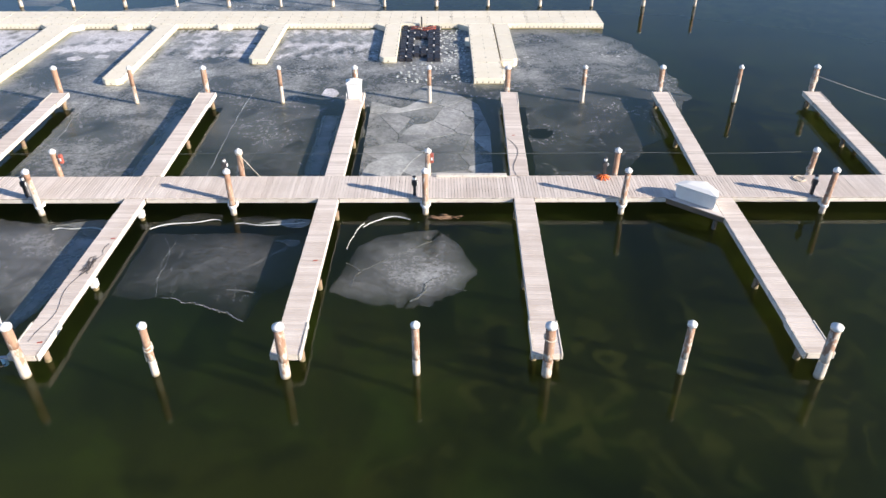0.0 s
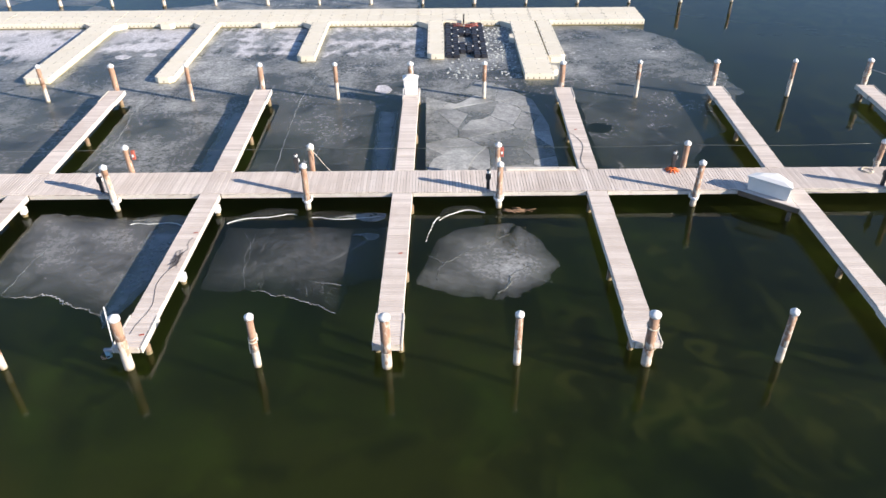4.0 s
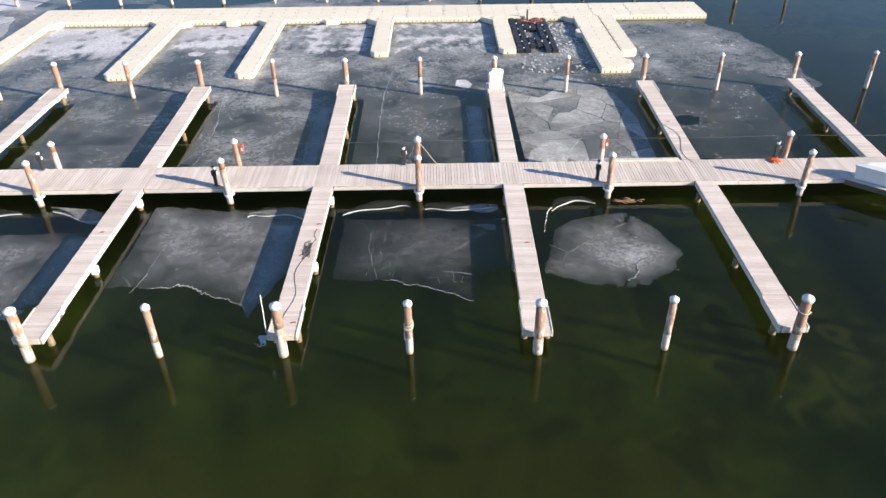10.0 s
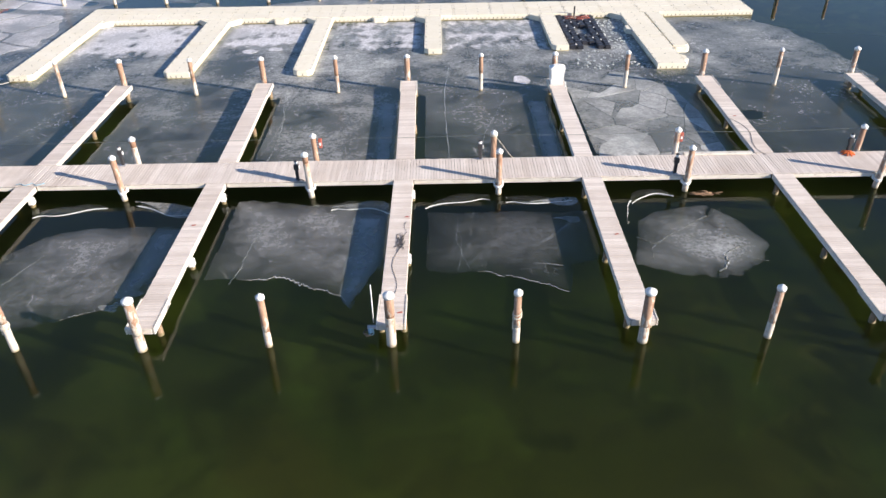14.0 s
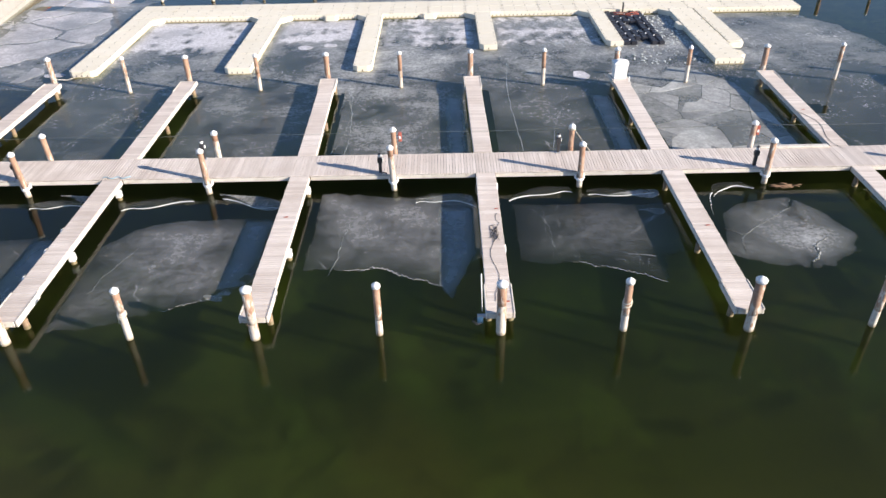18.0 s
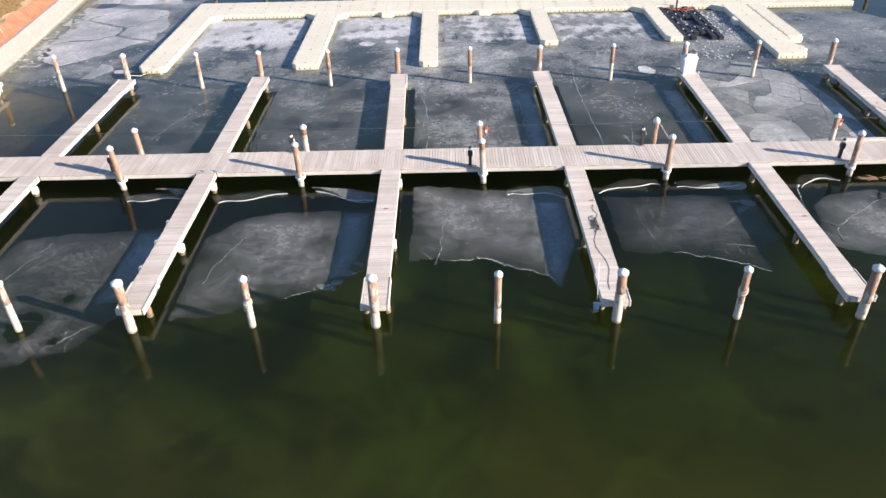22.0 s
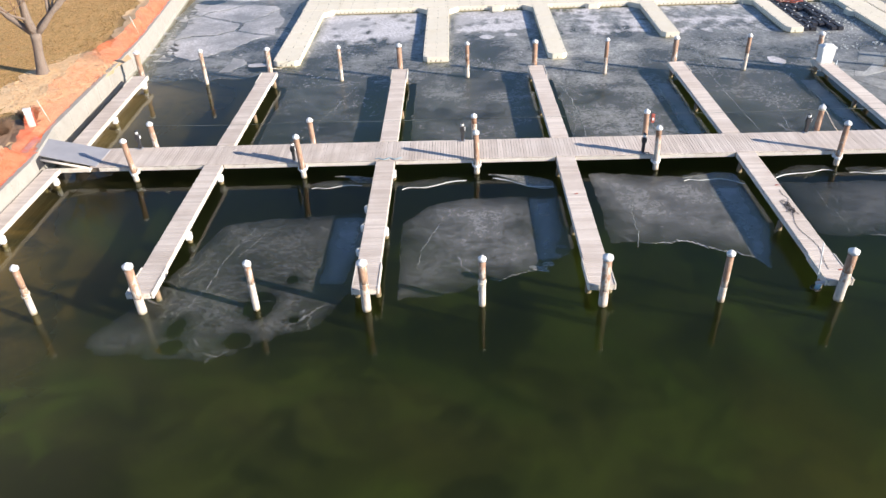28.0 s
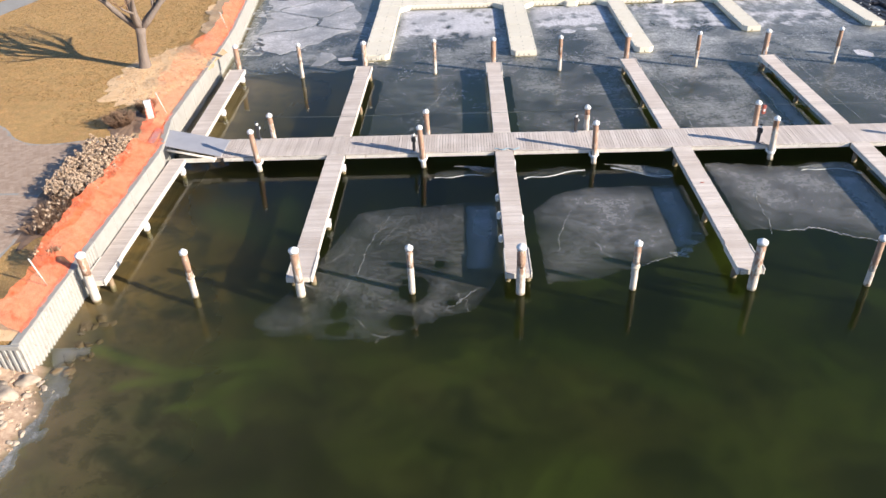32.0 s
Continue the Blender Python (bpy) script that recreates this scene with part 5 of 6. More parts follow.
# corner platform with the white dock box, where a finger meets the dock
ob = thing("corner_platform", "triangular plank platform filling the corner beside a finger", "platform", (0, 0, DECK))
bm = bmesh.new()
ring = [(24.75, FRONT - 0.06), (26.86, FRONT - 0.06), (26.86, -2.0)]
lo, hi = [bm.verts.new((x, y, -0.045)) for x, y in ring], [bm.verts.new((x, y, -0.006)) for x, y in ring]
bm.faces.new(hi)
bm.faces.new(lo)
for n in range(3):
    bm.faces.new((lo[n], lo[(n + 1) % 3], hi[(n + 1) % 3], hi[n]))
part("planking", bm, "deck_cross", ob)
skew = math.degrees(math.atan2(-1.79, 2.11))
part("edge_beam", box(0, 2.77, -0.05, 0.0, -0.26, -0.02, 0.008), "beam", ob, m=pose(24.75, FRONT - 0.06, 0, 0, 0, skew))
part("corner_post", turned([(0.1, -1.7), (0.1, -0.3)], 10, (26.6, -1.75)), "beam", ob)

ob = thing("dock_box", "large white moulded dock box with a peaked lid", "dock box", (26.06, -0.52, DECK), -40.3)
bm = bmesh.new()
prism = [(-0.98, -0.36), (0.98, -0.36), (0.8, 0.18), (0.0, 0.7), (-0.8, 0.18)]
lo, hi = [bm.verts.new((x * 0.94, y * 0.94, 0.0)) for x, y in prism], [bm.verts.new((x, y, 0.64)) for x, y in prism]
bm.faces.new(hi)
bm.faces.new(lo)
for n in range(5):
    bm.faces.new((lo[n], lo[(n + 1) % 5], hi[(n + 1) % 5], hi[n]))
bmesh.ops.bevel(bm, geom=bm.edges[:], offset=0.03, segments=2, affect="EDGES")
part("body", bm, "white", ob)
bm = bmesh.new()
lo, hi = [bm.verts.new((x * 1.05, y * 1.06, 0.645)) for x, y in prism], [bm.verts.new((x * 1.05, y * 1.06, 0.71)) for x, y in prism]
peak = [bm.verts.new((x * 0.6, y * 0.6 + 0.05, 0.79)) for x, y in prism]
bm.faces.new(lo)
bm.faces.new(peak)
for n in range(5):
    bm.faces.new((lo[n], lo[(n + 1) % 5], hi[(n + 1) % 5], hi[n]))
    bm.faces.new((hi[n], hi[(n + 1) % 5], peak[(n + 1) % 5], peak[n]))
part("lid", bm, "white", ob)

ob = thing("finger_end_box", "tall white moulded storage box at the end of a finger", "storage box", (9.02, 12.2, DECK))
bm = bmesh.new()
prism = [(-0.42, -0.35), (0.42, -0.35), (0.46, 0.3), (0.0, 0.55), (-0.46, 0.3)]
lo, hi = [bm.verts.new((x * 0.86, y * 0.9, 0.0)) for x, y in prism], [bm.verts.new((x, y, 0.95)) for x, y in prism]
bm.faces.new(hi)
bm.faces.new(lo)
for n in range(5):
    bm.faces.new((lo[n], lo[(n + 1) % 5], hi[(n + 1) % 5], hi[n]))
bmesh.ops.bevel(bm, geom=bm.edges[:], offset=0.03, segments=2, affect="EDGES")
part("body", bm, "white", ob)
bm = bmesh.new()
lo = [bm.verts.new((x * 1.06, y * 1.06, 0.955)) for x, y in prism]
hi = [bm.verts.new((x * 1.06, y * 1.06, 1.02)) for x, y in prism]
peak = [bm.verts.new((x * 0.5, y * 0.5, 1.14)) for x, y in prism]
bm.faces.new(lo)
bm.faces.new(peak)
for n in range(5):
    bm.faces.new((lo[n], lo[(n + 1) % 5], hi[(n + 1) % 5], hi[n]))
    bm.faces.new((hi[n], hi[(n + 1) % 5], peak[(n + 1) % 5], peak[n]))
part("lid", bm, "white", ob)
part("grab_pole", tube([(-0.42, -0.55, -0.02), (-0.43, -0.55, 0.5)], 0.025, 6), "white", ob)
part("grab_pole", tube([(0.44, -0.75, -0.4), (0.45, -0.75, 0.35)], 0.025, 6), "white", ob)

single("edge_plank", box(14.0, 17.45, BACK - 0.16, BACK + 0.1, 0, 0.09, 0.012), "fascia", "bleached loose board along the dock's back edge", "board", (0, 0, DECK + 0.002))


# ---- ropes, cords, hoses ----
def cord(name, pts, r, material, label, category, sides=6, group=""):
    return single(name, tube(pts, r, sides), material, label, category, group=group)


def coil(cx, cy, z, r, turns, seed, squash=1.0):
    g = random.Random(seed)
    n = int(turns * 14)
    return [(cx + r * (0.55 + 0.45 * g.random()) * math.cos(2 * math.pi * i / 14), cy + squash * r * (0.55 + 0.45 * g.random()) * math.sin(2 * math.pi * i / 14), z + 0.012 * (i % 5)) for i in range(n)]


g = random.Random(4)
run = [(0.25 - 0.1 * math.sin(1.2 * i), -4.0 - 0.28 * i, DECK + 0.01) for i in range(4)]
for i in range(46):
    run.append((0.05 + 0.24 * math.sin(i * 1.31) * g.uniform(0.3, 1), -5.6 + 0.75 * math.sin(i * 0.93 + 1) * g.uniform(0.2, 1), DECK + 0.012 + 0.006 * (i % 4)))
run += [(-0.1 - 0.13 * math.sin(0.9 * i), -6.5 - 0.42 * i, DECK + 0.01) for i in range(10)]
cord("extension_cord", run, 0.007, "cord", "tangled black extension cord on a finger pier", "cord", 5)
cord("shore_cable", [(17.75 + 0.05 * i + 0.35 * math.sin(i * 0.5), 6.4 - 0.42 * i, DECK + 0.01) for i in range(12)], 0.009, "cord", "dark cable trailing along a finger pier", "cord", 5)
cord("water_hose", [(-18.6 + 0.12 * i, -0.02 + 0.1 * math.sin(i * 1.3), DECK + 0.025) for i in range(12)], 0.022, "hose", "pale blue hose lying across the dock", "hose", 5)
cord("mooring_rope", [(4.4, 2.05, 1.95), (4.55, 1.98, 1.9), (4.8, 1.97, 1.55), (5.15, 1.95, 1.05), (5.4, 1.9, DECK + 0.03)], 0.014, "rope", "slack pale rope hanging from a pile to the deck", "rope")
for z in (1.88, 1.94):
    cord("rope_wrap", [(4.44 + 0.165 * math.cos(a), 2.2 + 0.165 * math.sin(a), z) for a in [0.45 * i for i in range(15)]], 0.022, "rope", "pale rope wrapped round a pile", "rope")


def wraps(x, y, r, zs, tail=None):
    pts = []
    for k, z in enumerate(zs):
        pts += [(x + r * math.cos(a), y + r * math.sin(a), z + 0.06 * math.sin(a + k)) for a in [0.45 * i for i in range(14)]]
    if tail:
        pts += [(x - r, y - 0.05, zs[-1] - 0.1 * i) for i in range(1, tail)]
    cord("rope_wrap", pts, 0.024, "rope", "pale rope wrapped round a pile", "rope", 5)


wraps(4.35, -11.13, 0.15, (1.2, 1.32, 1.12), 6)
wraps(17.83, -11.22, 0.2, (1.72,))
wraps(-13.56, -11.13, 0.15, (1.15, 1.05), 4)
wraps(-31.08, -11.13, 0.15, (0.95, 0.9))
wraps(37.25, 13.22, 0.2, (1.4, 1.5, 1.3), 6)
wraps(32.4, 2.2, 0.155, (0.95, 1.05), 3)
cord("stern_line", [(37.25 + 0.95 * i, 13.1 - 0.95 * i, 1.75 - 0.05 * i + 0.012 * (i - 5) ** 2 - 0.3) for i in range(12)], 0.025, "rope", "long pale line sagging from a pile", "rope")
for i, (x, x2) in enumerate(zip((32.4, 22.8, 13.6, 4.44, -4.48, -13.5, -22.1), (22.8, 13.6, 4.44, -4.48, -13.5, -22.1, -30.6))):
    cord("span_wire", [(x + (x2 - x) * k / 8, 2.36, 1.86 - 0.08 * math.sin(math.pi * k / 8)) for k in range(9)], 0.008, "wire", "thin wire strung from pile to pile", "wire", 4, "span wires")
cord("yellow_line", coil(31.7, 1.6, DECK + 0.015, 0.35, 3, 9), 0.016, "rope", "loose pale line heaped on the dock", "rope", 5)
cord("loose_line", [(27.9 + 0.4 * i, FRONT - 0.08 - 0.03 * math.sin(i), DECK - 0.1 - 0.02 * (i % 3)) for i in range(9)], 0.016, "rope", "pale line hanging along the dock edge", "rope", 5)
cord("float_tether", [(-26.7, 13.1, 1.0), (-26.3, 14.0, 0.62), (-26.0, 15.0, 0.5), (-26.0, 16.2, 0.46)], 0.02, "rope", "thin line tying a float to a pile", "rope", 5)

bm = bmesh.new()
for i in range(9):
    a, r = i * 0.7, 0.34
    bm_tube(bm, [(0.0, 0.0, 0.1), (0.5 * r * math.cos(a), 0.5 * r * math.sin(a), 0.08), (r * math.cos(a), r * math.sin(a), 0.02)], [0.07, 0.05, 0.03], 5)
single("orange_cloth", bm, "orange", "crumpled bright orange cloth at a pedestal's foot", "cloth", (22.15, 1.78, DECK))

for y in (-4.6, -6.2, -8.1):
    ob = thing("boat_fender", "small white boat fender hanging on a finger's side", "fender", (-18.62, y, 0.52), group="boat fenders")
    part("body", turned([(0.03, -0.2), (0.1, -0.14), (0.11, 0.1), (0.04, 0.2)], 10), "white", ob)
    part("line", tube([(0.0, 0, 0.19), (0.08, 0, 0.25)], 0.012, 5), "rope", ob)

# de-icer hung from a pole at a finger's end
ob = thing("de_icer", "small grey-blue de-icer motor hung on a thin pole", "de-icer", (-0.72, -10.9, 0.55))
part("pole", tube([(-0.02, 0.3, 0.0), (-0.06, 0.55, 1.5)], 0.022, 6), "white", ob)
part("motor", turned([(0.05, -0.3), (0.11, -0.26), (0.11, 0.0), (0.05, 0.05)], 10, (-0.1, 0.0)), "hose", ob)
part("clamp", box(-0.22, 0.28, -0.06, 0.06, -0.02, 0.1, 0.015), "steel", ob)
part("cable_coil", tube(coil(-0.2, -0.05, -0.2, 0.2, 2, 6), 0.018, 5), "cord", ob)

for x, y in ((0.25, -3.6), (9.1, -5.3), (18.2, 6.7), (-9.0, -4.0), (0.2, -10.3)):
    single("red_tag", box(-0.09, 0.09, -0.04, 0.04, 0, 0.012, 0.003), "red", "small red marker tag on the planks", "tag", (x, y, DECK + 0.002), 12, group="marker tags")

bm = bmesh.new()
g = random.Random(8)
for i in range(30):
    x, y = g.gauss(0, 0.32), g.gauss(0, 0.07)
    bm_tube(bm, [(x - 0.2, y, 0.02), (x, y + g.uniform(-0.05, 0.05), 0.05 + g.uniform(0, 0.04)), (x + 0.22, y + g.uniform(-0.1, 0.1), 0.02)], 0.014, 4)
single("weed_clump", bm, "twig", "tangle of brown reeds floating beside the dock", "weed", (14.3, -0.75, 0.0), kind="stuff")

# gangway plate from the sea wall to the dock
ob = thing("gangway_plate", "grey metal gangway plate from sea wall to dock", "gangway")
bm = bmesh.new()
ring = [(-36.75, 0.25, SHORE_Z + 0.03), (-32.95, -0.1, DECK + 0.03), (-32.95, 1.85, DECK + 0.03), (-36.95, 2.1, SHORE_Z + 0.03)]
hi = [bm.verts.new(p) for p in ring]
lo = [bm.verts.new((x, y, z - 0.045)) for x, y, z in ring]
bm.faces.new(hi)
bm.faces.new(lo)
for n in range(4):
    bm.faces.new((lo[n], lo[(n + 1) % 4], hi[(n + 1) % 4], hi[n]))
part("plate", bm, "steel", ob)
part("side_beam", tube([(-36.3, 0.05, SHORE_Z - 0.25), (-33.2, -0.1, DECK - 0.12)], 0.07, 4), "fascia", ob)
part("hinge_block", box(-36.1, -35.75, -0.35, 0.3, 0.75, 1.3, 0.03), "black", ob)
single("landing_beam", box(-35.6, -33.3, FRONT - 0.02, FRONT + 0.12, 0.48, 0.68, 0.01), "fascia", "bleached beam carrying the dock's shore end", "beam")


# ---- shore: fence, planting, tree, paving, rocks ----
def fence_run():
    ob = thing("barrier_fence", "leaning orange plastic mesh barrier fence along the sea wall", "fence")
    bm = bmesh.new()
    g = random.Random(3)
    cols = []
    n = 210
    for i in range(n):
        y = -15.0 + 62 * i / (n - 1)
        x = wall_x(y) - 0.14 + 0.04 * math.sin(y * 0.8)
        lean = float(np.interp(y, [-15, -8, -2, 4, 9, 13, 19, 46], [1.0, 1.35, 1.2, 1.1, 2.0, 1.6, 0.9, 0.7])) + 0.1 * math.sin(y * 1.7) + 0.06 * math.sin(y * 4.3)
        tall = 0.72 + 0.1 * math.sin(y * 0.6) - (0.5 if -0.3 < y < 2.6 else 0.0)
        row = []
        for k in range(6):
            f = k / 5
            row.append(bm.verts.new((x - lean * f + 0.06 * g.uniform(-1, 1), y + 0.05 * g.uniform(-1, 1), SHORE_Z - 0.02 + tall * f + (0.07 * g.uniform(-1, 1) if k else 0))))
        cols.append(row)
    for a, b in zip(cols, cols[1:]):
        for k in range(5):
            bm.faces.new((a[k], b[k], b[k + 1], a[k + 1])).smooth = True
    part("mesh_sheet", bm, "fence", ob)
    for y in (-12.2, 4.2, 20.0):
        x = wall_x(y) - 0.55
        part("stake", tube([(x, y, SHORE_Z - 0.1), (x - 0.35, y + 0.05, SHORE_Z + 1.2)], 0.03, 6), "fascia", ob, "pale wooden stake")
    return ob


fence_run()

# strip of dark soil behind the wall
bm = bmesh.new()
prev = None
for i in range(121):
    y = -15.4 + 0.55 * i
    a = bm.verts.new((wall_x(y) - 0.3, y, SHORE_Z - 0.03))
    b = bm.verts.new((wall_x(y) - (1.7 if y < 15 else 1.7 + 0.12 * min(y - 15, 9)) - 0.3 * math.sin(i * 0.7) - 0.15 * math.sin(i * 2.1), y, SHORE_Z - 0.03))
    if prev:
        bm.faces.new((prev[0], a, b, prev[1]))
    prev = (a, b)
single("soil_strip", bm, "mulch", "strip of bark mulch behind the sea wall cap", "mulch", kind="structure")


def patch(name, cx, cy, rx, ry, z, material, label, seed, turn=0.0, kind="structure"):
    """A low, ragged bed: raised in the middle, thin at its rim."""
    g = random.Random(seed)
    bm = bmesh.new()
    rings = []
    wave = [g.uniform(-0.13, 0.13) for _ in range(48)]
    for f, h in ((1.0, 0.0), (0.85, 0.05), (0.5, 0.09), (0.15, 0.1)):
        rings.append([bm.verts.new((rx * f * (1 + wave[i] * f) * math.cos(i * math.pi / 24), ry * f * (1 + wave[i] * f) * math.sin(i * math.pi / 24), h + 0.02 * g.uniform(-1, 1) * (f < 1))) for i in range(48)])
    for a, b in zip(rings, rings[1:]):
        for i in range(48):
            bm.faces.new((a[i], a[(i + 1) % 48], b[(i + 1) % 48], b[i])).smooth = True
    bm.faces.new(rings[-1])
    return single(name, bm, material, label, name.replace("_", " "), (cx, cy, z), turn, kind=kind)


patch("mulch_bed", -39.5, 11.0, 3.0, 5.2, SHORE_Z - 0.055, "mulch", "bark mulch bed with dry leaves round the tree", 4, -12)
patch("planting_bed", -38.6, -3.6, 1.35, 5.6, SHORE_Z - 0.055, "soil", "dark planting bed beside the paving", 6, -3)
patch("planting_bed", -38.6, 3.0, 1.2, 2.0, SHORE_Z - 0.05, "soil", "dark planting bed round a low bush", 9)

# scattered leaf litter on the mulch
g = random.Random(12)
bm = bmesh.new()
for _ in range(900):
    a, r = g.uniform(0, 6.28), math.sqrt(g.random())
    x, y, s, t = -39.5 + 2.9 * r * math.cos(a), 11.0 + 5.0 * r * math.sin(a), g.uniform(0.04, 0.12), g.uniform(0, 3.1)
    c, d = s * math.cos(t), s * math.sin(t)
    z = SHORE_Z + 0.055 + g.uniform(-0.02, 0.02)
    bm.faces.new([bm.verts.new(p) for p in ((x - c, y - d, z), (x + d * 0.5, y - c * 0.5, z + 0.03), (x + c, y + d, z + 0.01), (x - d * 0.5, y + c * 0.5, z + 0.02))])
single("leaf_litter", bm, "chip", "dry pale leaves scattered on the mulch", "leaves", kind="stuff")


# dry grass standing in tufts on the lawn
g = random.Random(40)
verts, faces = [], []
for _ in range(15000):
    y = g.uniform(2.5, 40)
    x = wall_x(y) - 3.0 - 17.0 * g.random() ** 1.2
    if math.hypot((x + 39.5) / 2.9, (y - 11.0) / 5.1) < 1 or (y < 6.5 and x < -43.5):
        continue
    for _ in range(2):
        t, s, h = g.uniform(0, 3.14), g.uniform(0.02, 0.07), g.uniform(0.02, 0.05)
        c, d, n = s * math.cos(t), s * math.sin(t), len(verts)
        lx, ly = g.uniform(-0.1, 0.1), g.uniform(-0.1, 0.1)
        verts += [(x - c, y - d, SHORE_Z - 0.07), (x + c, y + d, SHORE_Z - 0.07), (x + lx, y + ly, SHORE_Z - 0.06 + h)]
        faces.append((n, n + 1, n + 2))
me = bpy.data.meshes.new("grass")
me.from_pydata(verts, [], faces)
me.materials.append(M["straw"])
tagged(new("grass", me), "dry straw-coloured grass tufts on the lawn", "grass", kind="stuff")


# paving: straight rows, then rings about a centre
def paving():
    ob = thing("paving", "brown clay paving in rows and rings", "paving", kind="structure")
    bed = bmesh.new()
    ring = [(-39.2, -15.3), (-39.0, -6.0), (-39.6, -1.0), (-39.4, 1.2), (-41.2, 0.6), (-43.0, 0.4), (-44.6, 1.3), (-46.0, 3.2), (-52, 6.0), (-52, -15.3)]
    smooth = []
    for (ax, ay), (bx, by), (cx, cy) in zip(ring[-1:] + ring[:-1], ring, ring[1:] + ring[:1]):
        for f in (0.0, 0.25, 0.5, 0.75, 1.0):
            a, c = 0.5 * (1 - f) ** 2, 0.5 * f ** 2
            smooth.append((ax * a + cx * c + bx * (1 - a - c), ay * a + cy * c + by * (1 - a - c)))
    ring = smooth
    bed.faces.new([bed.verts.new((x, y, SHORE_Z - 0.046)) for x, y in ring])
    part("joint_sand", bed, "concrete", ob, "pale sand between the bricks")

    def inside(x, y):
        hit = False
        for (ax, ay), (bx, by) in zip(ring, ring[1:] + ring[:1]):
            if (ay > y) != (by > y) and x < (bx - ax) * (y - ay) / (by - ay) + ax:
                hit = not hit
        return hit
    verts, faces = [], []

    def brick(corners):
        n = len(verts)
        for z in (SHORE_Z - 0.05, SHORE_Z - 0.036):
            verts.extend([(x, y, z) for x, y in corners])
        faces.append((n + 4, n + 5, n + 6, n + 7))
        for k in range(4):
            faces.append((n + k, n + (k + 1) % 4, n + 4 + (k + 1) % 4, n + 4 + k))
    cx, cy, big = -41.6, -9.4, 4.4
    for k in range(22):
        r0, r1 = 0.2 * k + 0.006, 0.2 * (k + 1) - 0.006
        m = max(6, int(2 * math.pi * r1 / 0.22))
        for i in range(m):
            a, b = 2 * math.pi * (i + 0.03 + 0.5 * (k % 2)) / m, 2 * math.pi * (i + 0.97 + 0.5 * (k % 2)) / m
            q = [(cx + r * math.cos(t), cy + r * math.sin(t)) for r, t in ((r0, a), (r1, a), (r1, b), (r0, b))]
            if all(inside(*p) for p in q):
                brick(q)
    row = 0
    y = -15.2
    while y < 6:
        x = -51.5 + (row % 2) * 0.11
        while x < -39:
            q = [(x, y), (x + 0.21, y), (x + 0.21, y + 0.19), (x, y + 0.19)]
            if all(inside(*p) for p in q) and min(math.hypot(p[0] - cx, p[1] - cy) for p in q) > big + 0.02:
                brick(q)
            x += 0.22
        y += 0.2
        row += 1
    me = bpy.data.meshes.new("pavers")
    me.from_pydata(verts, [], faces)
    me.materials.append(M["paver"])
    tagged(part("pavers", me, "", ob), kind="stuff")


paving()
bm = bmesh.new()
path = [(-66, 12), (-61.0, 20.0), (-58.8, 30.0), (-56, 60.0)]
for (ax, ay), (bx, by) in zip(path, path[1:]):
    bm.faces.new([bm.verts.new(p) for p in ((ax - 1.6, ay, SHORE_Z - 0.03), (ax + 1.6, ay, SHORE_Z - 0.03), (bx + 1.6, by, SHORE_Z - 0.03), (bx - 1.6, by, SHORE_Z - 0.03))])
single("pavement", bm, "concrete", "pale concrete footpath across the lawn", "footpath", kind="structure")


def shrub(name, label, x, y, rx, ry, h, seed, stems, heads=0, head_r=0.09):
    """Bare stems that fork and, on some, dry flower heads made of small petals."""
    g = random.Random(seed)
    ob = thing(name, label, "shrub", (x, y, SHORE_Z))
    bm, hb = bmesh.new(), bmesh.new()
    tips = []
    for _ in range(stems):
        a, r = g.uniform(0, 6.28), math.sqrt(g.random())
        b = Vector((0.5 * rx * r * math.cos(a), 0.5 * ry * r * math.sin(a), -0.02))
        t = Vector((rx * r * math.cos(a), ry * r * math.sin(a), h * g.uniform(0.6, 1.05) * (1.05 - 0.35 * r)))
        mid = b.lerp(t, 0.5) + Vector((g.uniform(-0.08, 0.08), g.uniform(-0.08, 0.08), 0.1))
        bm_tube(bm, [b, mid, t], [0.014, 0.01, 0.005], 4)
        tips.append(t)
        for _ in range(3):
            e = mid.lerp(t, g.random()) + Vector((g.uniform(-0.2, 0.2), g.uniform(-0.2, 0.2), g.uniform(0.0, 0.2)))
            bm_tube(bm, [mid, mid.lerp(e, 0.6) + Vector((0, 0, 0.03)), e], [0.008, 0.006, 0.004], 3)
            tips.append(e)
    part("stem_spray", bm, "twig", ob)["kind"] = "stuff"
    g.shuffle(tips)
    for t in tips[:heads]:
        s = head_r * g.uniform(0.7, 1.25)
        for _ in range(16):
            v = Vector((g.gauss(0, 1), g.gauss(0, 1), g.gauss(0, 0.8) + 0.3)).normalized() * s * g.uniform(0.7, 1)
            p = t + v
            u, w = v.orthogonal().normalized() * s * 0.42, v.cross(v.orthogonal()).normalized() * s * 0.42
            tilt = v.normalized() * g.uniform(-0.02, 0.02)
            hb.faces.new([hb.verts.new(q) for q in (p - u, p + w + tilt, p + u, p - w - tilt)])
    if heads:
        part("bloom", hb, "bloom", ob, "dry tan blossom")["kind"] = "stuff"
    return ob


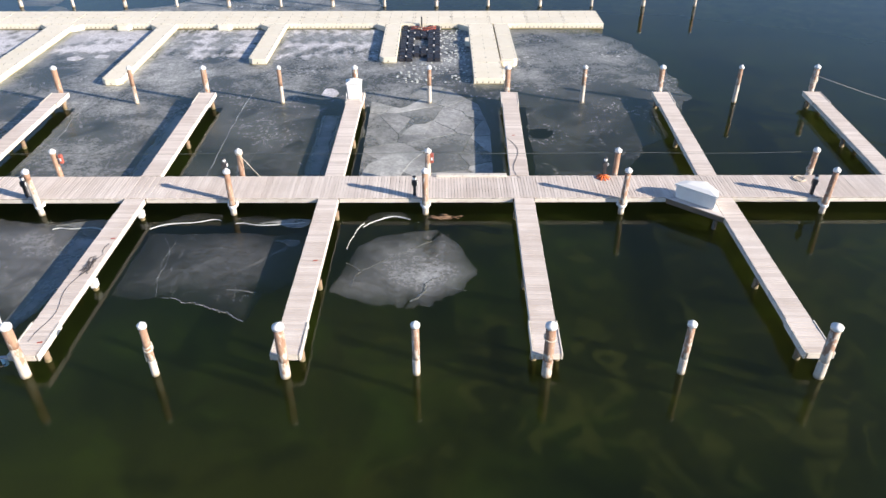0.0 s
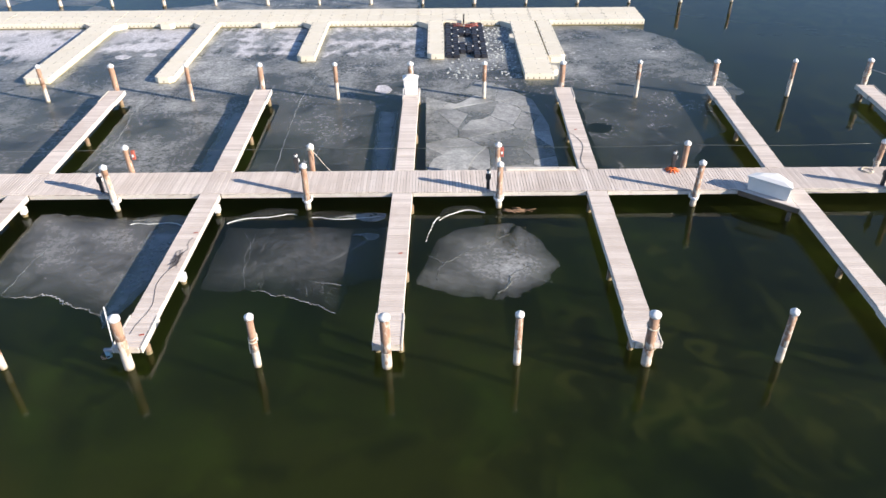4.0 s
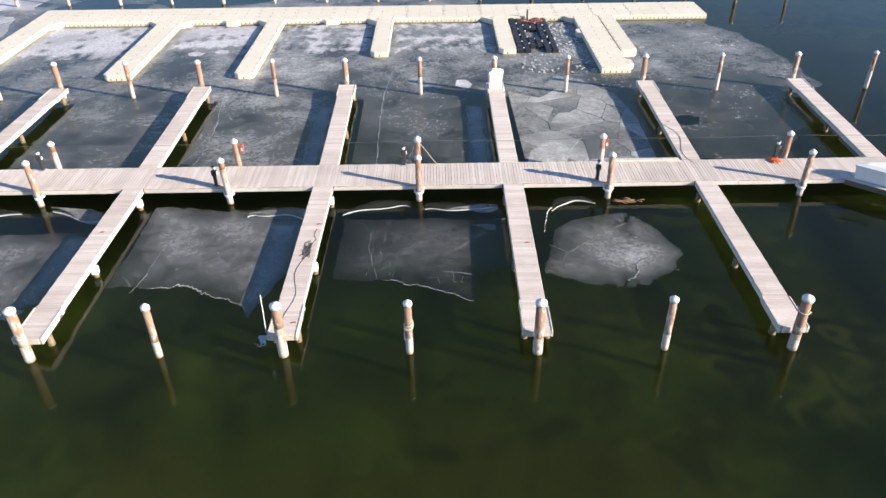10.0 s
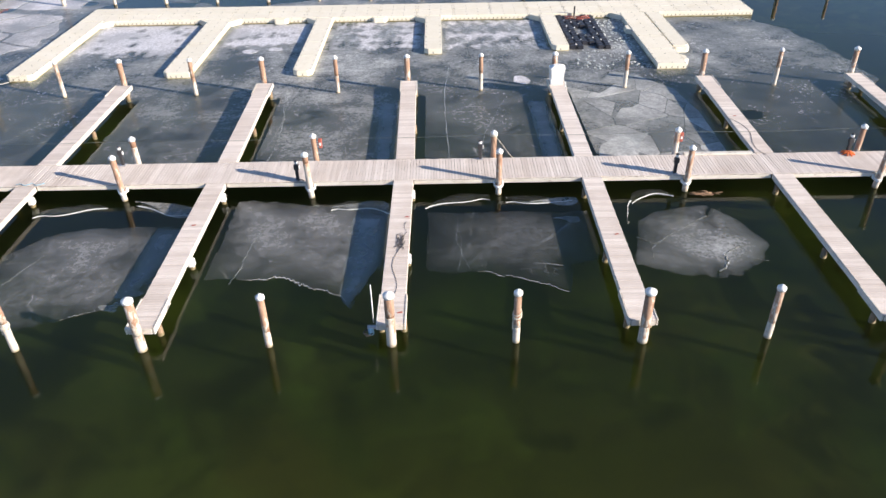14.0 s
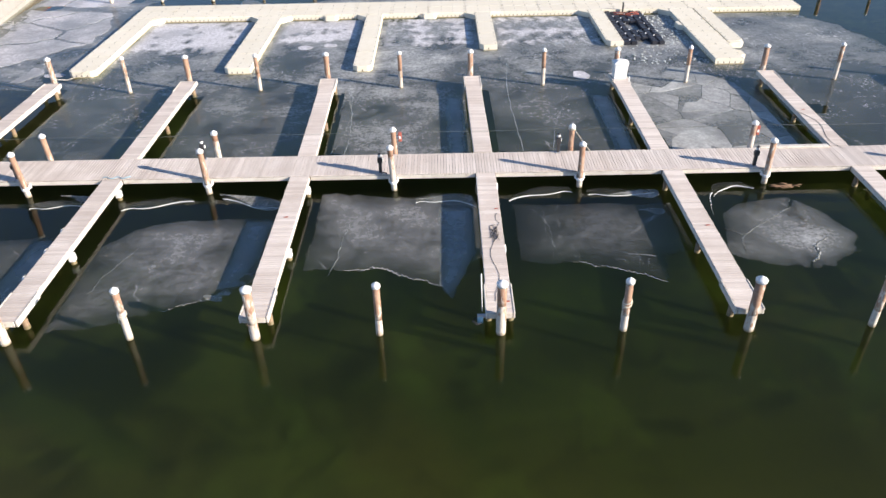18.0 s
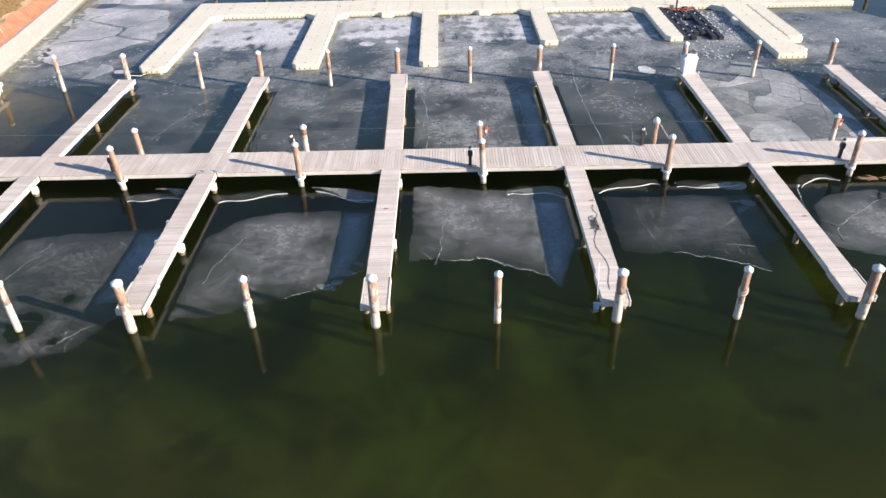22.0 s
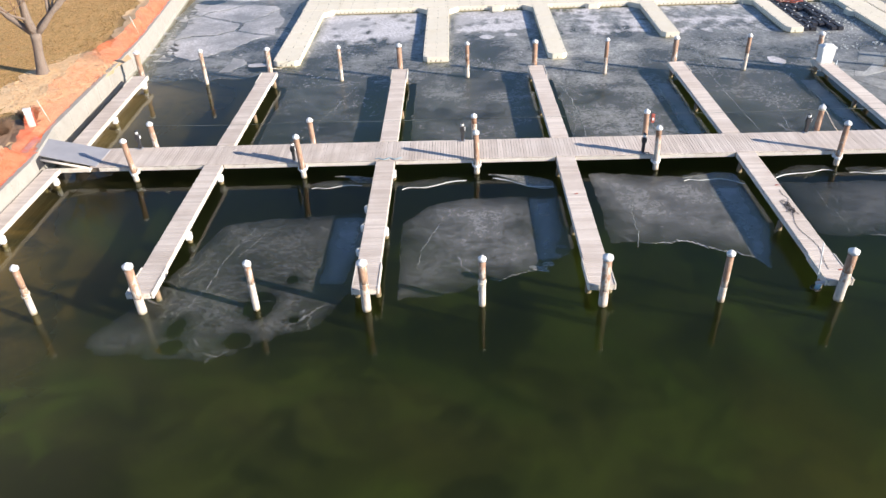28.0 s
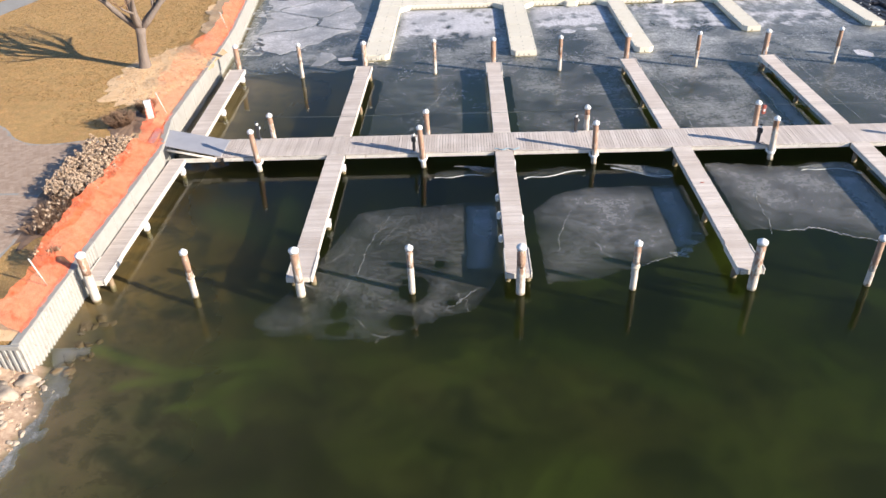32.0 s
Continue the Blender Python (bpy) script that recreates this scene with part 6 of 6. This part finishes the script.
k = 0
for i in range(12):
    y = -8.4 + 0.72 * i
    for dx in ((-0.75, 0.1, 0.75) if 3 < i else (-0.35, 0.45)):
        k += 1
        flower = i > 3
        shrub("hydrangea" if flower else "bare_shrub", "dry hydrangea with tan flower heads beside the paving" if flower else "low bare twiggy shrub beside the paving",
              wall_x(y) - 2.55 + dx + 0.18 * math.sin(i * 2.1), y, 0.55, 0.5, 0.68 if flower else 0.5, k, 24 if flower else 30, 150 if flower else 8, 0.066)
shrub("bare_shrub", "reddish bare bush on the lawn edge", -39.1, 2.6, 1.0, 0.9, 0.9, 61, 210)
shrub("bare_shrub", "reddish bare bush on the lawn edge", -38.3, 4.4, 0.7, 0.7, 0.8, 62, 130)
shrub("bare_shrub", "dry bush caught in the fence", -36.9, -10.6, 0.55, 0.7, 0.9, 63, 50, 8)


# ---- tree ----
def limb(bm, start, way, length, r0, depth, g, twigs):
    pts, radii = [start], [r0]
    p, d = start.copy(), way.normalized()
    n = 5
    for i in range(n):
        d = (d + Vector((g.uniform(-0.2, 0.2), g.uniform(-0.2, 0.2), g.uniform(-0.04, 0.16)))).normalized()
        p = p + d * length / n
        pts.append(p.copy())
        radii.append(r0 * (1 - 0.5 * (i + 1) / n))
    bm_tube(bm if depth > 0 else twigs, pts, radii, 9 if depth > 1 else 6 if depth else 4)
    if depth < 0:
        return
    for _ in range(4):
        i = g.randint(2, n)
        side = Vector((g.uniform(-1, 1), g.uniform(-1, 1), g.uniform(-0.15, 0.7)))
        limb(bm, pts[i], d * 0.7 + side, length * g.uniform(0.5, 0.75), radii[i] * g.uniform(0.45, 0.68), depth - 1, g, twigs)


ob = thing("tree", "large bare grey-barked tree in a mulch bed", "tree", (-41.13, 11.9, SHORE_Z - 0.05))
trunk = bmesh.new()
bm_tube(trunk, [(0, 0, -0.1), (0.01, 0, 0.15), (0.03, 0, 0.45), (0.1, 0.02, 1.1), (0.18, 0.04, 1.7), (0.27, 0.05, 2.25), (0.36, 0.05, 2.7)], [0.56, 0.43, 0.35, 0.3, 0.28, 0.29, 0.34], 18)
for v in trunk.verts:
    v.co += 0.06 * Vector((noise.noise(v.co * 3), noise.noise(v.co * 2 + Vector((7, 0, 0))), 0))
part("trunk", trunk, "bark", ob)
g = random.Random(21)
twigs = bmesh.new()
for way, length, r in (((-0.95, 0.1, 0.75), 4.6, 0.23), ((-0.05, 0.2, 1.0), 4.8, 0.28), ((0.85, 0.1, 0.72), 3.8, 0.22), ((0.1, -0.4, 0.8), 3.6, 0.2), ((-0.5, 0.6, 0.9), 4.4, 0.24), ((0.4, 0.5, 0.9), 4.2, 0.22)):
    branch = bmesh.new()
    limb(branch, Vector((0.33, 0.05, 2.5)), Vector(way), length, r, 2, g, twigs)
    part("limb", branch, "bark", ob)
part("twig_spray", twigs, "twig", ob)["kind"] = "stuff"

ob = thing("utility_cabinet", "leaning white utility post beside the orange fence", "utility post", (-37.75, 3.5, SHORE_Z), 20)
part("body", box(-0.17, 0.17, -0.13, 0.13, 0, 0.95, 0.02), "white", ob)
part("cap", box(-0.2, 0.2, -0.16, 0.16, 0.95, 1.02, 0.02), "white", ob)
part("cable_pipe", tube([(0.24, -0.05, 0.0), (0.24, -0.05, 0.9)], 0.03, 6), "red", ob, "thin reddish pipe")


# ---- shoreline rocks ----
def boulder(x, y, z, s, seed, label="pale limestone boulder on the shore", material="rock"):
    bm = bmesh.new()
    bmesh.ops.create_icosphere(bm, subdivisions=3, radius=1.0)
    for v in bm.verts:
        n = noise.noise(v.co * 1.1 + Vector((seed * 3.1, 0, 0))) * 0.45 + noise.noise(v.co * 3.0 + Vector((0, seed, 0))) * 0.12
        v.co = Vector((v.co.x * s * 1.25, v.co.y * s * 0.85, v.co.z * s * 0.6)) * (1 + n)
    for f in bm.faces:
        f.smooth = True
    return single("boulder", bm, material, label, "boulder", (x, y, z), seed * 47 % 360, group="shore boulders")


g = random.Random(77)
for i, (x, y, s) in enumerate(((-35.45, -16.1, 0.3), (-36.1, -16.6, 0.25), (-35.75, -16.9, 0.36), (-36.0, -17.6, 0.22), (-36.3, -18.4, 0.3), (-35.6, -18.9, 0.18), (-36.6, -19.4, 0.26), (-36.9, -17.0, 0.2))):
    boulder(x, y, float(bed_height(np.array(x), np.array(y))) + 0.3 * s, s, i + 1)
for i in range(70):
    x, y = g.uniform(-37.8, -34.6), g.uniform(-20.5, -15.9)
    boulder(x, y, float(bed_height(np.array(x), np.array(y))) + 0.02, g.uniform(0.05, 0.15), i + 20, "small rounded stone on the shore")
gravel = bmesh.new()
for i in range(420):
    x, y, s = g.uniform(-38.5, -34.5), g.uniform(-23.0, -15.75), g.uniform(0.02, 0.07)
    z = float(bed_height(np.array(x), np.array(y)))
    if z > -0.2:
        bm_box(gravel, -s, s, -s * 0.7, s * 0.7, -s * 0.4, s * 0.6, pose(x, y, z, g.uniform(-25, 25), g.uniform(-25, 25), g.uniform(0, 180)))
single("shore_rubble", gravel, "bloom", "tan broken rubble on the shore", "rubble", kind="stuff")
for i in range(26):
    x, y = g.uniform(-35.2, -33.9), g.uniform(-15.8, -12.2)
    boulder(x, y, float(bed_height(np.array(x), np.array(y))) + 0.0, g.uniform(0.1, 0.22), i + 120, "brown stone under shallow water", "wet_rock")
